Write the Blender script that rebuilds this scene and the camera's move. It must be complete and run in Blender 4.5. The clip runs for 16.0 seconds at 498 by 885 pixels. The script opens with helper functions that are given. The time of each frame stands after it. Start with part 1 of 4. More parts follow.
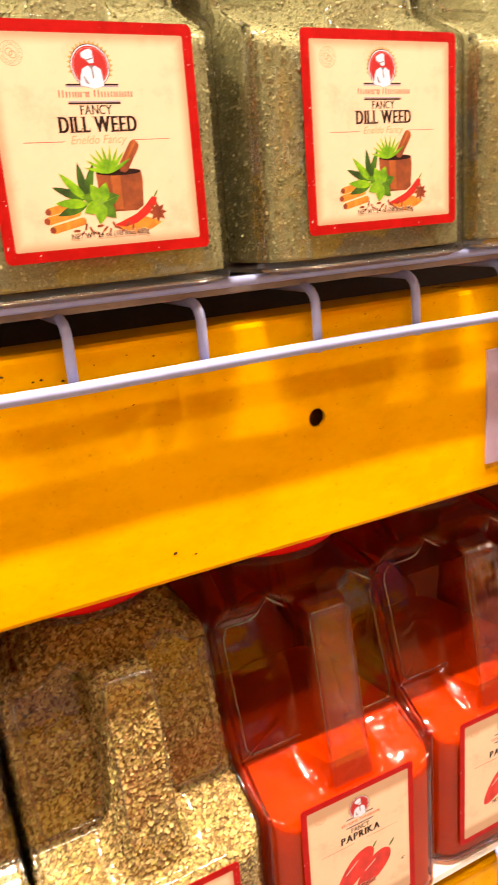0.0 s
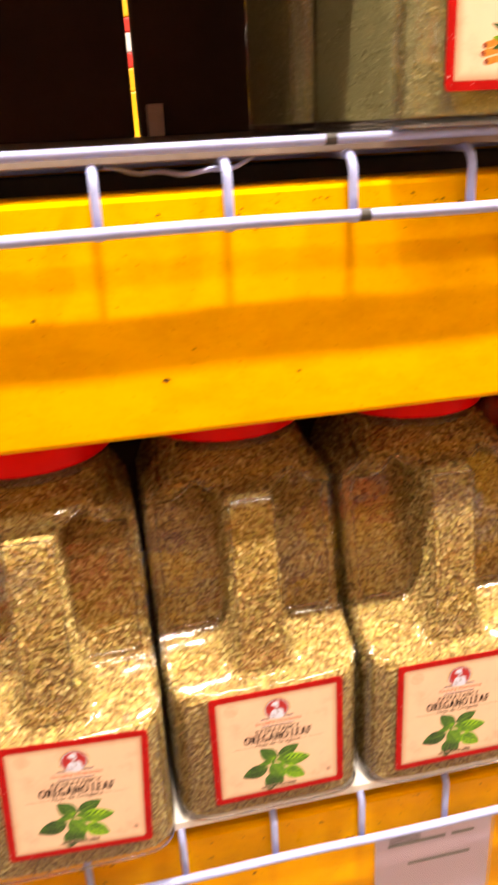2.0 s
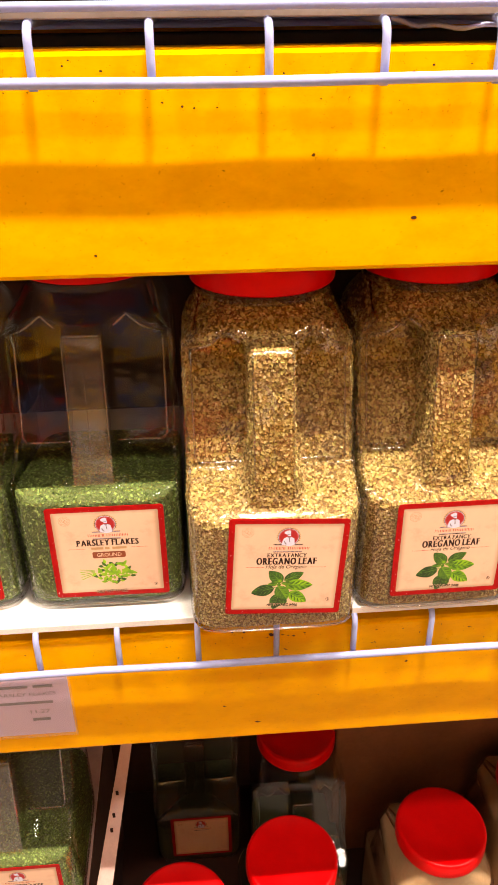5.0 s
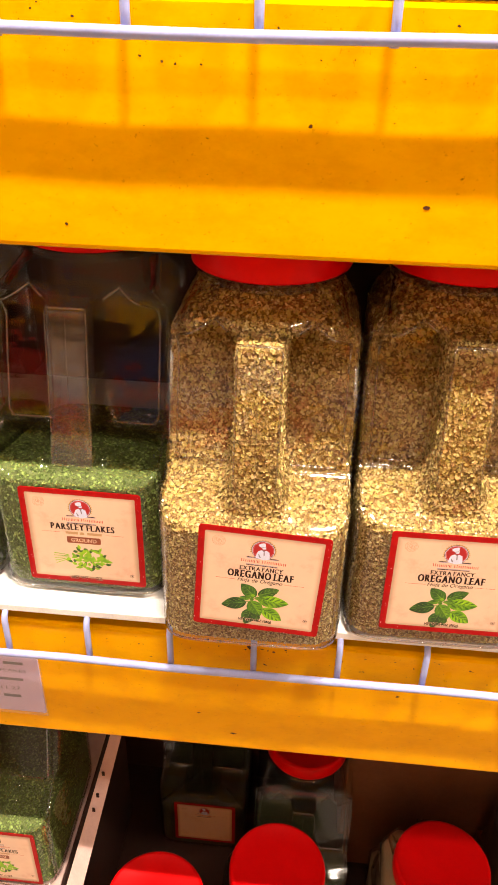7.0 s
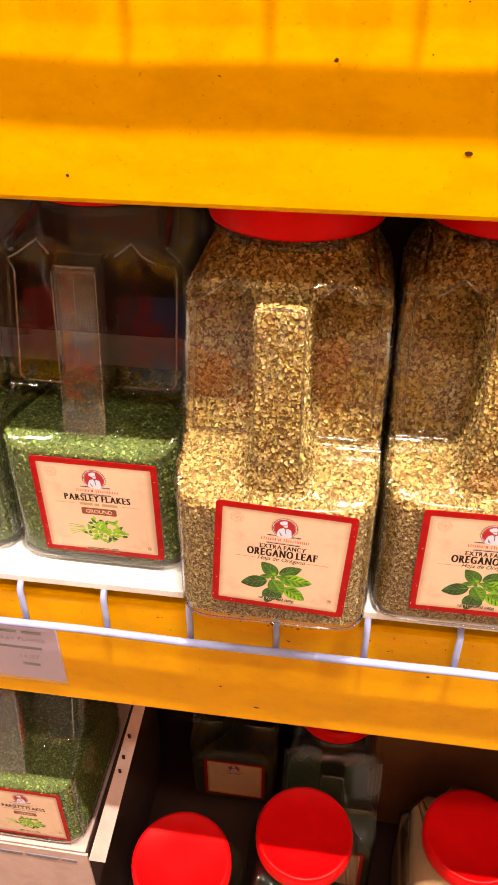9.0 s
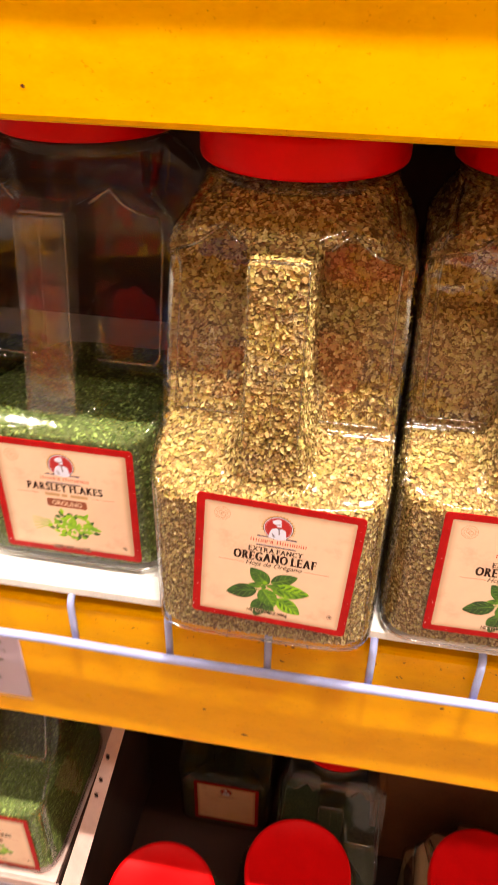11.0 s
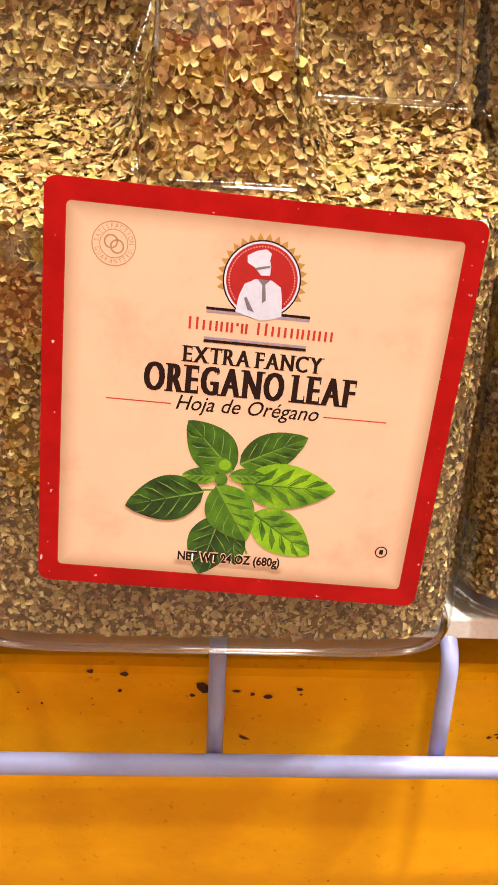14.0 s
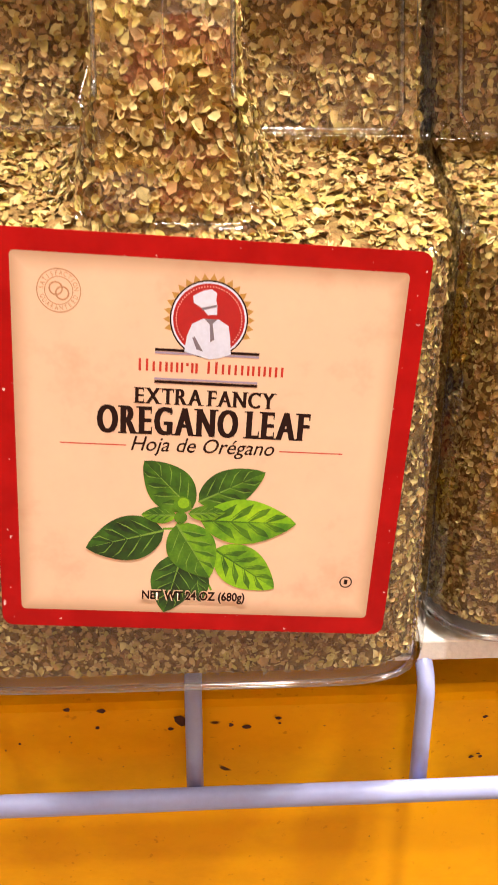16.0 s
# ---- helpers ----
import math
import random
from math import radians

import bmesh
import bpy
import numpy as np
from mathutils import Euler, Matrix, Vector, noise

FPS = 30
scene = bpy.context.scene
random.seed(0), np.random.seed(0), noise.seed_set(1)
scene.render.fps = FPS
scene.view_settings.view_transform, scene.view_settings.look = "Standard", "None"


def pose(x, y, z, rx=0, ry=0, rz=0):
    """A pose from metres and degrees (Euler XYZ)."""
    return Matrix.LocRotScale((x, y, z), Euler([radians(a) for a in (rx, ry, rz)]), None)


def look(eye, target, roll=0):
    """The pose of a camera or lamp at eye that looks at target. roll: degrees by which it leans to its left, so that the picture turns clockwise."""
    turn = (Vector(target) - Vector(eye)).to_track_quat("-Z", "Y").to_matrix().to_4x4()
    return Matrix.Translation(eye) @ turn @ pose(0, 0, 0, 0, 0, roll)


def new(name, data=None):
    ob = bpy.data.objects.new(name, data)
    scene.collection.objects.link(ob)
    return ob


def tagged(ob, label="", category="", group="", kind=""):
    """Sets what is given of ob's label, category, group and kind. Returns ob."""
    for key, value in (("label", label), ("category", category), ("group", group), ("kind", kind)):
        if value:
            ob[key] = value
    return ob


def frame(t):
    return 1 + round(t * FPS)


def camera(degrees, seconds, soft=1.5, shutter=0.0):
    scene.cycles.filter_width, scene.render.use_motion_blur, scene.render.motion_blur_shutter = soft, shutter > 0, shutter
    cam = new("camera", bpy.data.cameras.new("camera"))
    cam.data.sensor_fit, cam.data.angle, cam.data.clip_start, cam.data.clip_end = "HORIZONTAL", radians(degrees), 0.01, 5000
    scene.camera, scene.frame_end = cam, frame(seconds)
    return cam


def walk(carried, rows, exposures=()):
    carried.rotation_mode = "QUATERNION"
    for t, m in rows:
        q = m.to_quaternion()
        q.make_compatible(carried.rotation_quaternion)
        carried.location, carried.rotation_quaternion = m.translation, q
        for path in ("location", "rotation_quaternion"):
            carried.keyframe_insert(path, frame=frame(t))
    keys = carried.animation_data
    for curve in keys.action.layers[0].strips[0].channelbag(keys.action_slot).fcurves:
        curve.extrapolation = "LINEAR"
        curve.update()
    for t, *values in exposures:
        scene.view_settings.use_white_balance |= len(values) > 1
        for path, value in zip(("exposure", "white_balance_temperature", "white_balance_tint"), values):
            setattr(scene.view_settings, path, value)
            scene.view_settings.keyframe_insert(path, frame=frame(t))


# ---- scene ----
cam = camera(35.7, 16.0, shutter=0.35)
PATH = [
    (0, (0.197, -0.393, 1.544), (1.054, 1.322, 0.973), -4.6),
    (0.5, (0.195, -0.401, 1.542), (0.885, 1.375, 0.934), -4.4),
    (1, (0.177, -0.411, 1.54), (0.747, 1.4, 0.911), -3.8),
    (1.5, (0.142, -0.43, 1.535), (0.587, 1.397, 0.855), -3.3),
    (2, (0.059, -0.456, 1.516), (0.411, 1.361, 0.757), -3.0),
    (2.5, (-0.027, -0.485, 1.502), (0.269, 1.271, 0.592), -2.7),
    (3, (-0.049, -0.527, 1.501), (0.193, 1.198, 0.518), -2.5),
    (3.5, (-0.068, -0.548, 1.501), (0.127, 1.168, 0.492), -2.1),
    (4, (-0.08, -0.55, 1.502), (0.112, 1.168, 0.496), -1.6),
    (4.2, (-0.086, -0.559, 1.508), (0.108, 1.163, 0.509), -1.4),
    (6.3, (0.004, -0.505, 1.508), (-0.05, 1.231, 0.517), 1.5),
    (6.5, (0.012, -0.498, 1.503), (-0.061, 1.229, 0.498), 1.8),
    (7, (0.033, -0.484, 1.498), (-0.11, 1.208, 0.442), 1.4),
    (7.5, (0.043, -0.472, 1.494), (-0.155, 1.187, 0.396), 0.7),
    (8, (0.047, -0.465, 1.491), (-0.183, 1.172, 0.366), 0.1),
    (8.5, (0.047, -0.459, 1.488), (-0.197, 1.164, 0.345), -0.2),
    (8.7, (0.042, -0.449, 1.49), (-0.191, 1.158, 0.323), -0.3),
    (10.8, (0.056, -0.398, 1.442), (-0.254, 1.189, 0.265), 1.2),
    (11, (0.048, -0.374, 1.425), (-0.225, 1.239, 0.275), 0.9),
    (11.5, (0.012, -0.327, 1.352), (-0.098, 1.387, 0.327), 2.0),
    (12, (0.033, -0.296, 1.297), (-0.035, 1.442, 0.309), 4.2),
    (12.5, (0.053, -0.254, 1.24), (-0.039, 1.514, 0.309), 4.9),
    (13, (0.02, -0.221, 1.185), (0.021, 1.603, 0.363), 5.6),
    (13.5, (0.002, -0.206, 1.149), (0.083, 1.657, 0.425), 4.2),
    (14, (-0.003, -0.205, 1.137), (0.087, 1.673, 0.453), 2.8),
    (14.5, (0.001, -0.201, 1.131), (0.099, 1.681, 0.463), 1.8),
    (15, (0.006, -0.201, 1.133), (0.105, 1.684, 0.473), 1.2),
    (15.5, (0.008, -0.197, 1.133), (0.114, 1.69, 0.479), 0.8),
    (16, (0.007, -0.203, 1.144), (0.107, 1.681, 0.481), 0.3),
]
walk(cam, [(t, look(eye, target, roll)) for t, eye, target, roll in PATH],
     [(0, 0.03, 7150, 11), (1.5, 0.03, 7100, 11), (2.5, 0.05, 7050, 13), (4, -0.01, 7050, 14), (8.5, -0.05, 6950, 14), (11, -0.02, 6750, 13), (11.5, 0.12, 6650, 13), (13, 0.0, 6300, 12), (14, 0.0, 6300, 11), (16, 0.0, 6330, 10)])

# ---------------------------------------------------------------- world and lights
world = bpy.data.worlds.new("world")
scene.world = world
world.use_nodes = True
world.node_tree.nodes["Background"].inputs[0].default_value = (0.9, 0.85, 0.8, 1)
world.node_tree.nodes["Background"].inputs[1].default_value = 0.02


def area_lamp(name, x, y, z, sx, sy, watts, colour=(1.0, 0.89, 0.76)):
    lamp = bpy.data.lights.new(name, "AREA")
    lamp.shape, lamp.size, lamp.size_y, lamp.energy, lamp.color = "RECTANGLE", sx, sy, watts, colour
    ob = new(name, lamp)
    ob.matrix_world = pose(x, y, z)
    return ob


# a row of ceiling tubes just in front of the rack
LAMP_Y, LAMP_Z = -0.43, 3.60
for x, watts in ((0.20, 135), (-1.35, 70), (1.65, 128), (-2.85, 45), (3.15, 45)):
    area_lamp("ceiling_tube", x, LAMP_Y, LAMP_Z, 0.24, 0.045, watts)
# added fill light over the aisle, without a known fixture, for the front faces
for x in (-2.0, 0.4, 2.8):
    area_lamp("aisle_fill", x, -1.15, LAMP_Z, 1.2, 0.14, 25)
# added lamp behind the rack that brightens the goods beyond the gaps
area_lamp("back_fill", 0.5, 1.42, LAMP_Z, 1.2, 0.14, 40)


# ---------------------------------------------------------------- materials
def material(name, rough=0.5, metal=0.0, spec=0.5, coat=0.0):
    m = bpy.data.materials.new(name)
    m.use_nodes = True
    b = m.node_tree.nodes["Principled BSDF"]
    b.inputs["Roughness"].default_value = rough
    b.inputs["Metallic"].default_value = metal
    b.inputs["Specular IOR Level"].default_value = spec
    b.inputs["Coat Weight"].default_value = coat
    b.inputs["Coat Roughness"].default_value = 0.12
    return m, m.node_tree.nodes, m.node_tree.links, b


def noise_node(n, l, scale, detail=4.0, rough=0.6, stretch=(1, 1, 1)):
    co = n.new("ShaderNodeTexCoord")
    mp = n.new("ShaderNodeMapping")
    mp.inputs["Scale"].default_value = stretch
    tx = n.new("ShaderNodeTexNoise")
    tx.inputs["Scale"].default_value, tx.inputs["Detail"].default_value, tx.inputs["Roughness"].default_value = scale, detail, rough
    l.new(co.outputs["Object"], mp.inputs["Vector"])
    l.new(mp.outputs["Vector"], tx.inputs["Vector"])
    return tx.outputs["Fac"]


def ramp(n, l, fac, stops):
    r = n.new("ShaderNodeValToRGB")
    while len(r.color_ramp.elements) < len(stops):
        r.color_ramp.elements.new(0.5)
    for e, (p, c) in zip(r.color_ramp.elements, stops):
        e.position, e.color = p, (*c, 1)
    l.new(fac, r.inputs["Fac"])
    return r.outputs["Color"]


def mixed(n, l, fac, a, b, blend="MIX"):
    m = n.new("ShaderNodeMix")
    m.data_type, m.blend_type = "RGBA", blend
    for sock, v in ((m.inputs[0], fac), (m.inputs[6], a), (m.inputs[7], b)):
        if isinstance(v, bpy.types.NodeSocket):
            l.new(v, sock)
        else:
            sock.default_value = v if isinstance(v, float) else (*v, 1)
    return m.outputs[2]


def bumped(n, l, b, height, strength, dist):
    bp = n.new("ShaderNodeBump")
    bp.inputs["Strength"].default_value, bp.inputs["Distance"].default_value = strength, dist
    l.new(height, bp.inputs["Height"])
    l.new(bp.outputs["Normal"], b.inputs["Normal"])


def grained(name, dark, light, scale, rough=0.6, fine=0.2, stretch=(1, 1, 1), spec=0.5, coat=0.0, relief=0.0004):
    """A surface of two tones mixed at two scales, with a fine relief."""
    m, n, l, b = material(name, rough, 0, spec, coat)
    big = noise_node(n, l, scale, 5, 0.6, stretch)
    small = noise_node(n, l, scale * 14, 3, 0.6, stretch)
    col = ramp(n, l, big, ((0.35, dark), (0.65, light)))
    grey = ramp(n, l, small, ((0.3, (1 - fine,) * 3), (0.7, (1, 1, 1))))
    l.new(mixed(n, l, 1.0, col, grey, "MULTIPLY"), b.inputs["Base Color"])
    if relief:
        bumped(n, l, b, small, 0.35, relief)
    return m


def yellow_paint():
    m, n, l, b = material("yellow_paint", 0.36, 0, 0.15, 0.0)
    b.inputs["Specular Tint"].default_value = (1.0, 0.62, 0.02, 1)
    tone = ramp(n, l, noise_node(n, l, 7, 5, 0.6, (1, 1, 2.5)), ((0.3, (0.78, 0.365, 0.0005)), (0.7, (0.85, 0.415, 0.0005))))
    stain = ramp(n, l, noise_node(n, l, 26, 6, 0.72, (0.7, 1, 1.3)), ((0.34, (0.74, 0.66, 0.6)), (0.56, (1, 1, 1))))
    tone = mixed(n, l, 0.42, tone, stain, "MULTIPLY")
    speck = ramp(n, l, noise_node(n, l, 330, 3, 0.6), ((0.66, (1, 1, 1)), (0.72, (0.62, 0.5, 0.4))))
    tone = mixed(n, l, 0.55, tone, speck, "MULTIPLY")
    chips = noise_node(n, l, 120, 2, 0.5, (0.55, 1, 1))
    place = noise_node(n, l, 9, 3, 0.6)
    mask = n.new("ShaderNodeMath")
    mask.operation = "MULTIPLY_ADD"
    mask.inputs[1].default_value, mask.inputs[2].default_value = 0.26, 0.0
    l.new(place, mask.inputs[0])
    both = n.new("ShaderNodeMath")
    both.operation = "ADD"
    l.new(chips, both.inputs[0])
    l.new(mask.outputs[0], both.inputs[1])
    bare = ramp(n, l, both.outputs[0], ((0.905, (0, 0, 0)), (0.925, (1, 1, 1))))
    l.new(mixed(n, l, bare, tone, (0.07, 0.025, 0.012)), b.inputs["Base Color"])
    l.new(ramp(n, l, noise_node(n, l, 22, 5, 0.7), ((0.3, (0.26,) * 3), (0.75, (0.46,) * 3))), b.inputs["Roughness"])
    bumped(n, l, b, noise_node(n, l, 45, 5, 0.6), 0.16, 0.002)
    return m


def clear_plastic(name, tint, gloss=0.07, base=0.05, film=None, thin=0.18, thick=0.42):
    """Thin clear plastic: light goes straight through, the gloss lies on top of it."""
    m = bpy.data.materials.new(name)
    m.use_nodes = True
    n, l = m.node_tree.nodes, m.node_tree.links
    n.remove(n["Principled BSDF"])
    clear, shine, mix, facing = (n.new(k) for k in ("ShaderNodeBsdfTransparent", "ShaderNodeBsdfGlossy", "ShaderNodeMixShader", "ShaderNodeLayerWeight"))
    clear.inputs["Color"].default_value = (*tint, 1)
    shine.inputs["Roughness"].default_value = gloss
    facing.inputs["Blend"].default_value = 0.5
    power, share = n.new("ShaderNodeMath"), n.new("ShaderNodeMath")
    power.operation, share.operation = "POWER", "MULTIPLY_ADD"
    power.inputs[1].default_value, share.inputs[1].default_value, share.inputs[2].default_value = 4.5, 0.8, base
    l.new(facing.outputs["Facing"], power.inputs[0])
    l.new(power.outputs[0], share.inputs[0])
    bp = n.new("ShaderNodeBump")
    bp.inputs["Strength"].default_value, bp.inputs["Distance"].default_value = 0.25, 0.0025
    l.new(noise_node(n, l, 38, 2, 0.5), bp.inputs["Height"])
    l.new(bp.outputs["Normal"], shine.inputs["Normal"])
    l.new(share.outputs[0], mix.inputs[0])
    under = clear.outputs[0]
    if film:
        dust, veil = n.new("ShaderNodeBsdfDiffuse"), n.new("ShaderNodeMixShader")
        dust.inputs["Color"].default_value = (*film, 1)
        l.new(ramp(n, l, noise_node(n, l, 30, 5, 0.65, (1, 1, 2.2)), ((0.3, (thin,) * 3), (0.7, (thick,) * 3))), veil.inputs[0])
        l.new(clear.outputs[0], veil.inputs[1])
        l.new(dust.outputs[0], veil.inputs[2])
        under = veil.outputs[0]
    l.new(under, mix.inputs[1])
    l.new(shine.outputs[0], mix.inputs[2])
    l.new(mix.outputs[0], n["Material Output"].inputs["Surface"])
    return m


def flaked(name, stops, rough=0.7):
    """Dry leaf flakes, each with a tone of its own."""
    m, n, l, b = material(name, rough, 0, 0.15)
    geo = n.new("ShaderNodeNewGeometry")
    col = ramp(n, l, geo.outputs["Random Per Island"], stops)
    grey = ramp(n, l, noise_node(n, l, 420, 2, 0.5), ((0.3, (0.72,) * 3), (0.7, (1, 1, 1))))
    l.new(mixed(n, l, 1.0, col, grey, "MULTIPLY"), b.inputs["Base Color"])
    return m


def powder(name, dark, light, scale=260):
    m, n, l, b = material(name, 0.85, 0, 0.2)
    big, small = noise_node(n, l, 16, 4, 0.6), noise_node(n, l, scale, 4, 0.75)
    col = ramp(n, l, small, ((0.32, dark), (0.68, light)))
    grey = ramp(n, l, big, ((0.3, (0.8,) * 3), (0.7, (1, 1, 1))))
    l.new(mixed(n, l, 1.0, col, grey, "MULTIPLY"), b.inputs["Base Color"])
    bumped(n, l, b, small, 0.6, 0.0012)
    return m


def scuffed_red():
    """Red label border with tiny pale scuffs."""
    m, n, l, b = material("label_red", 0.42, 0, 0.12)
    tone = ramp(n, l, noise_node(n, l, 90, 4, 0.6), ((0.35, (0.31, 0.003, 0.003)), (0.65, (0.39, 0.005, 0.005))))
    scuff = ramp(n, l, noise_node(n, l, 560, 2, 0.5), ((0.725, (0, 0, 0)), (0.76, (1, 1, 1))))
    l.new(mixed(n, l, scuff, tone, (0.75, 0.55, 0.5)), b.inputs["Base Color"])
    return m


def label_paper():
    """Cream label stock with a faint marbling and a printed brownish shade along its border."""
    m, n, l, b = material("label_cream", 0.4, 0, 0.35)
    tone = ramp(n, l, noise_node(n, l, 34, 5, 0.65), ((0.30, (0.66, 0.395, 0.275)), (0.46, (0.735, 0.505, 0.362)), (0.7, (0.76, 0.54, 0.385))))
    xyz = n.new("ShaderNodeSeparateXYZ")
    l.new(n.new("ShaderNodeTexCoord").outputs["Object"], xyz.inputs[0])
    far = n.new("ShaderNodeMath")
    far.operation = "MAXIMUM"
    for k, axis in enumerate(("X", "Z")):
        q = n.new("ShaderNodeMath")
        q.operation = "ABSOLUTE"
        l.new(xyz.outputs[axis], q.inputs[0])
        l.new(q.outputs[0], far.inputs[k])
    rim = n.new("ShaderNodeMapRange")
    rim.interpolation_type = "SMOOTHSTEP"
    rim.inputs["From Min"].default_value, rim.inputs["From Max"].default_value = 0.0415, 0.0480
    l.new(far.outputs[0], rim.inputs["Value"])
    soft = n.new("ShaderNodeMath")
    soft.operation = "MULTIPLY"
    soft.inputs[1].default_value = 0.75
    l.new(rim.outputs[0], soft.inputs[0])
    l.new(mixed(n, l, soft.outputs[0], tone, (0.36, 0.21, 0.12)), b.inputs["Base Color"])
    return m


def plain(name, colour, rough=0.45, spec=0.5, scale=60, amount=0.1):
    return grained(name, tuple(c * (1 - amount) for c in colour), colour, scale, rough, amount, (1, 1, 1), spec, 0, 0.0)


YELLOW = yellow_paint()
WIRE = grained("white_coated_wire", (0.29, 0.33, 0.60), (0.34, 0.39, 0.69), 30, 0.35, 0.06, relief=0.0002)
WIRE_CHIP = plain("bare_wire", (0.03, 0.025, 0.022), 0.6)
BOARD_GREY = grained("grey_brown_board", (0.20, 0.16, 0.14), (0.30, 0.25, 0.22), 14, 0.5, 0.15)
BOARD_WHITE = grained("white_board", (0.72, 0.72, 0.72), (0.84, 0.84, 0.83), 40, 0.35, 0.12)
STEEL_DARK = grained("dark_steel", (0.035, 0.022, 0.018), (0.06, 0.035, 0.028), 12, 0.6, 0.2)
CARTON = grained("brown_carton", (0.15, 0.058, 0.022), (0.21, 0.085, 0.035), 9, 0.85, 0.12)
# brown card taken near black: the shade deep in the shelves as colour
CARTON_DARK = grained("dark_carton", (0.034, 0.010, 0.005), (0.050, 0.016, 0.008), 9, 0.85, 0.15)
CARTON_PINK = grained("pale_carton", (0.50, 0.34, 0.31), (0.60, 0.43, 0.40), 30, 0.7, 0.08)
FLOOR = grained("concrete", (0.28, 0.26, 0.24), (0.38, 0.36, 0.33), 2.0, 0.4, 0.15)
WALLPAINT = grained("wall_paint", (0.30, 0.27, 0.24), (0.38, 0.34, 0.30), 1.5, 0.8, 0.05)
CEILING = grained("ceiling_paint", (0.55, 0.54, 0.52), (0.65, 0.64, 0.62), 1.5, 0.9, 0.05)
PET = clear_plastic("clear_plastic", (0.97, 0.965, 0.95), 0.05, 0.06)
PET_EDGE = clear_plastic("thick_plastic_edge", (0.86, 0.84, 0.80), 0.12, 0.20)
PET_RED = clear_plastic("paprika_dusted_plastic", (0.88, 0.48, 0.34), 0.05, 0.045, (0.46, 0.035, 0.004), 0.02, 0.10)
PET_POST = clear_plastic("scuffed_grip_plastic", (0.93, 0.90, 0.88), 0.10, 0.09, (0.74, 0.60, 0.56), 0.02, 0.09)
PET_POST_RED = clear_plastic("dusty_grip_plastic", (0.93, 0.82, 0.78), 0.10, 0.09, (0.66, 0.22, 0.13), 0.02, 0.10)
PET_SHINY = clear_plastic("shiny_clear_plastic", (0.965, 0.965, 0.955), 0.03, 0.045)
LID_RED = grained("red_lid_plastic", (0.66, 0.002, 0.003), (0.74, 0.003, 0.004), 25, 0.34, 0.05, spec=0.13, relief=0.0002)
OREGANO = flaked("oregano_flakes", ((0.0, (0.22, 0.118, 0.048)), (0.16, (0.40, 0.235, 0.092)), (0.36, (0.57, 0.395, 0.160)), (0.55, (0.53, 0.450, 0.125)), (0.70, (0.47, 0.305, 0.125)), (0.86, (0.64, 0.535, 0.195)), (1.0, (0.80, 0.660, 0.340))), 0.85)
# bed coloured darker than the flakes to paint the shade in their gaps
OREGANO_BED = powder("oregano_bed", (0.115, 0.062, 0.021), (0.35, 0.225, 0.074), 420)
PARSLEY = flaked("parsley_flakes", ((0.0, (0.055, 0.088, 0.020)), (0.5, (0.165, 0.245, 0.062)), (1.0, (0.34, 0.47, 0.135))))
PARSLEY_BED = powder("parsley_bed", (0.062, 0.084, 0.028), (0.165, 0.210, 0.068), 420)
DILL = flaked("dill_flakes", ((0.0, (0.19, 0.172, 0.075)), (0.5, (0.32, 0.295, 0.135)), (0.85, (0.41, 0.38, 0.19)), (1.0, (0.52, 0.48, 0.26))))
DILL_BED = powder("dill_bed", (0.19, 0.175, 0.078), (0.33, 0.305, 0.145), 620)
PAPRIKA = powder("paprika_powder", (0.48, 0.085, 0.002), (0.60, 0.125, 0.003), 300)
ONION = powder("onion_powder", (0.38, 0.235, 0.125), (0.48, 0.32, 0.18), 300)
HERB_DARK = powder("dark_herb", (0.03, 0.035, 0.014), (0.09, 0.10, 0.04), 300)
PAPER_RED = scuffed_red()
PAPER_CREAM = label_paper()
PRINT_DARK = plain("print_dark_brown", (0.020, 0.006, 0.004), 0.7, 0.15)
PRINT_RED = plain("print_red", (0.55, 0.03, 0.015), 0.5)
PRINT_TAN = plain("print_tan", (0.52, 0.30, 0.14), 0.5)
PRINT_EMBLEM = plain("print_emblem_red", (0.42, 0.006, 0.008), 0.5)
PRINT_LILAC = plain("print_lilac", (0.36, 0.30, 0.45), 0.5)
PRINT_SEAL = plain("print_seal", (0.52, 0.27, 0.15), 0.5)
PRINT_WHITE = plain("print_white", (0.68, 0.72, 0.92), 0.5)
PRINT_GOLD = plain("print_gold", (0.50, 0.27, 0.06), 0.5)
LEAF_DARK = grained("print_leaf_dark", (0.006, 0.034, 0.002), (0.050, 0.165, 0.004), 110, 0.45, 0.2, relief=0.0)
LEAF_LIGHT = grained("print_leaf_light", (0.060, 0.22, 0.002), (0.27, 0.54, 0.006), 110, 0.45, 0.2, relief=0.0)
LEAF_MID = grained("print_leaf_middle", (0.018, 0.085, 0.002), (0.105, 0.27, 0.004), 110, 0.45, 0.2, relief=0.0)
LEAF_DEEP = grained("print_leaf_deep", (0.003, 0.016, 0.001), (0.022, 0.085, 0.003), 110, 0.45, 0.2, relief=0.0)
LEAF_VIVID = grained("print_leaf_vivid", (0.15, 0.40, 0.002), (0.36, 0.66, 0.006), 110, 0.45, 0.2, relief=0.0)
LEAF_VEIN = plain("print_leaf_vein", (0.17, 0.33, 0.04), 0.5)
PRINT_BROWN = grained("print_wood", (0.14, 0.025, 0.008), (0.32, 0.07, 0.016), 90, 0.45, 0.2, relief=0.0)
PRINT_ORANGE = grained("print_orange", (0.50, 0.15, 0.015), (0.72, 0.28, 0.03), 200, 0.45, 0.2, relief=0.0)
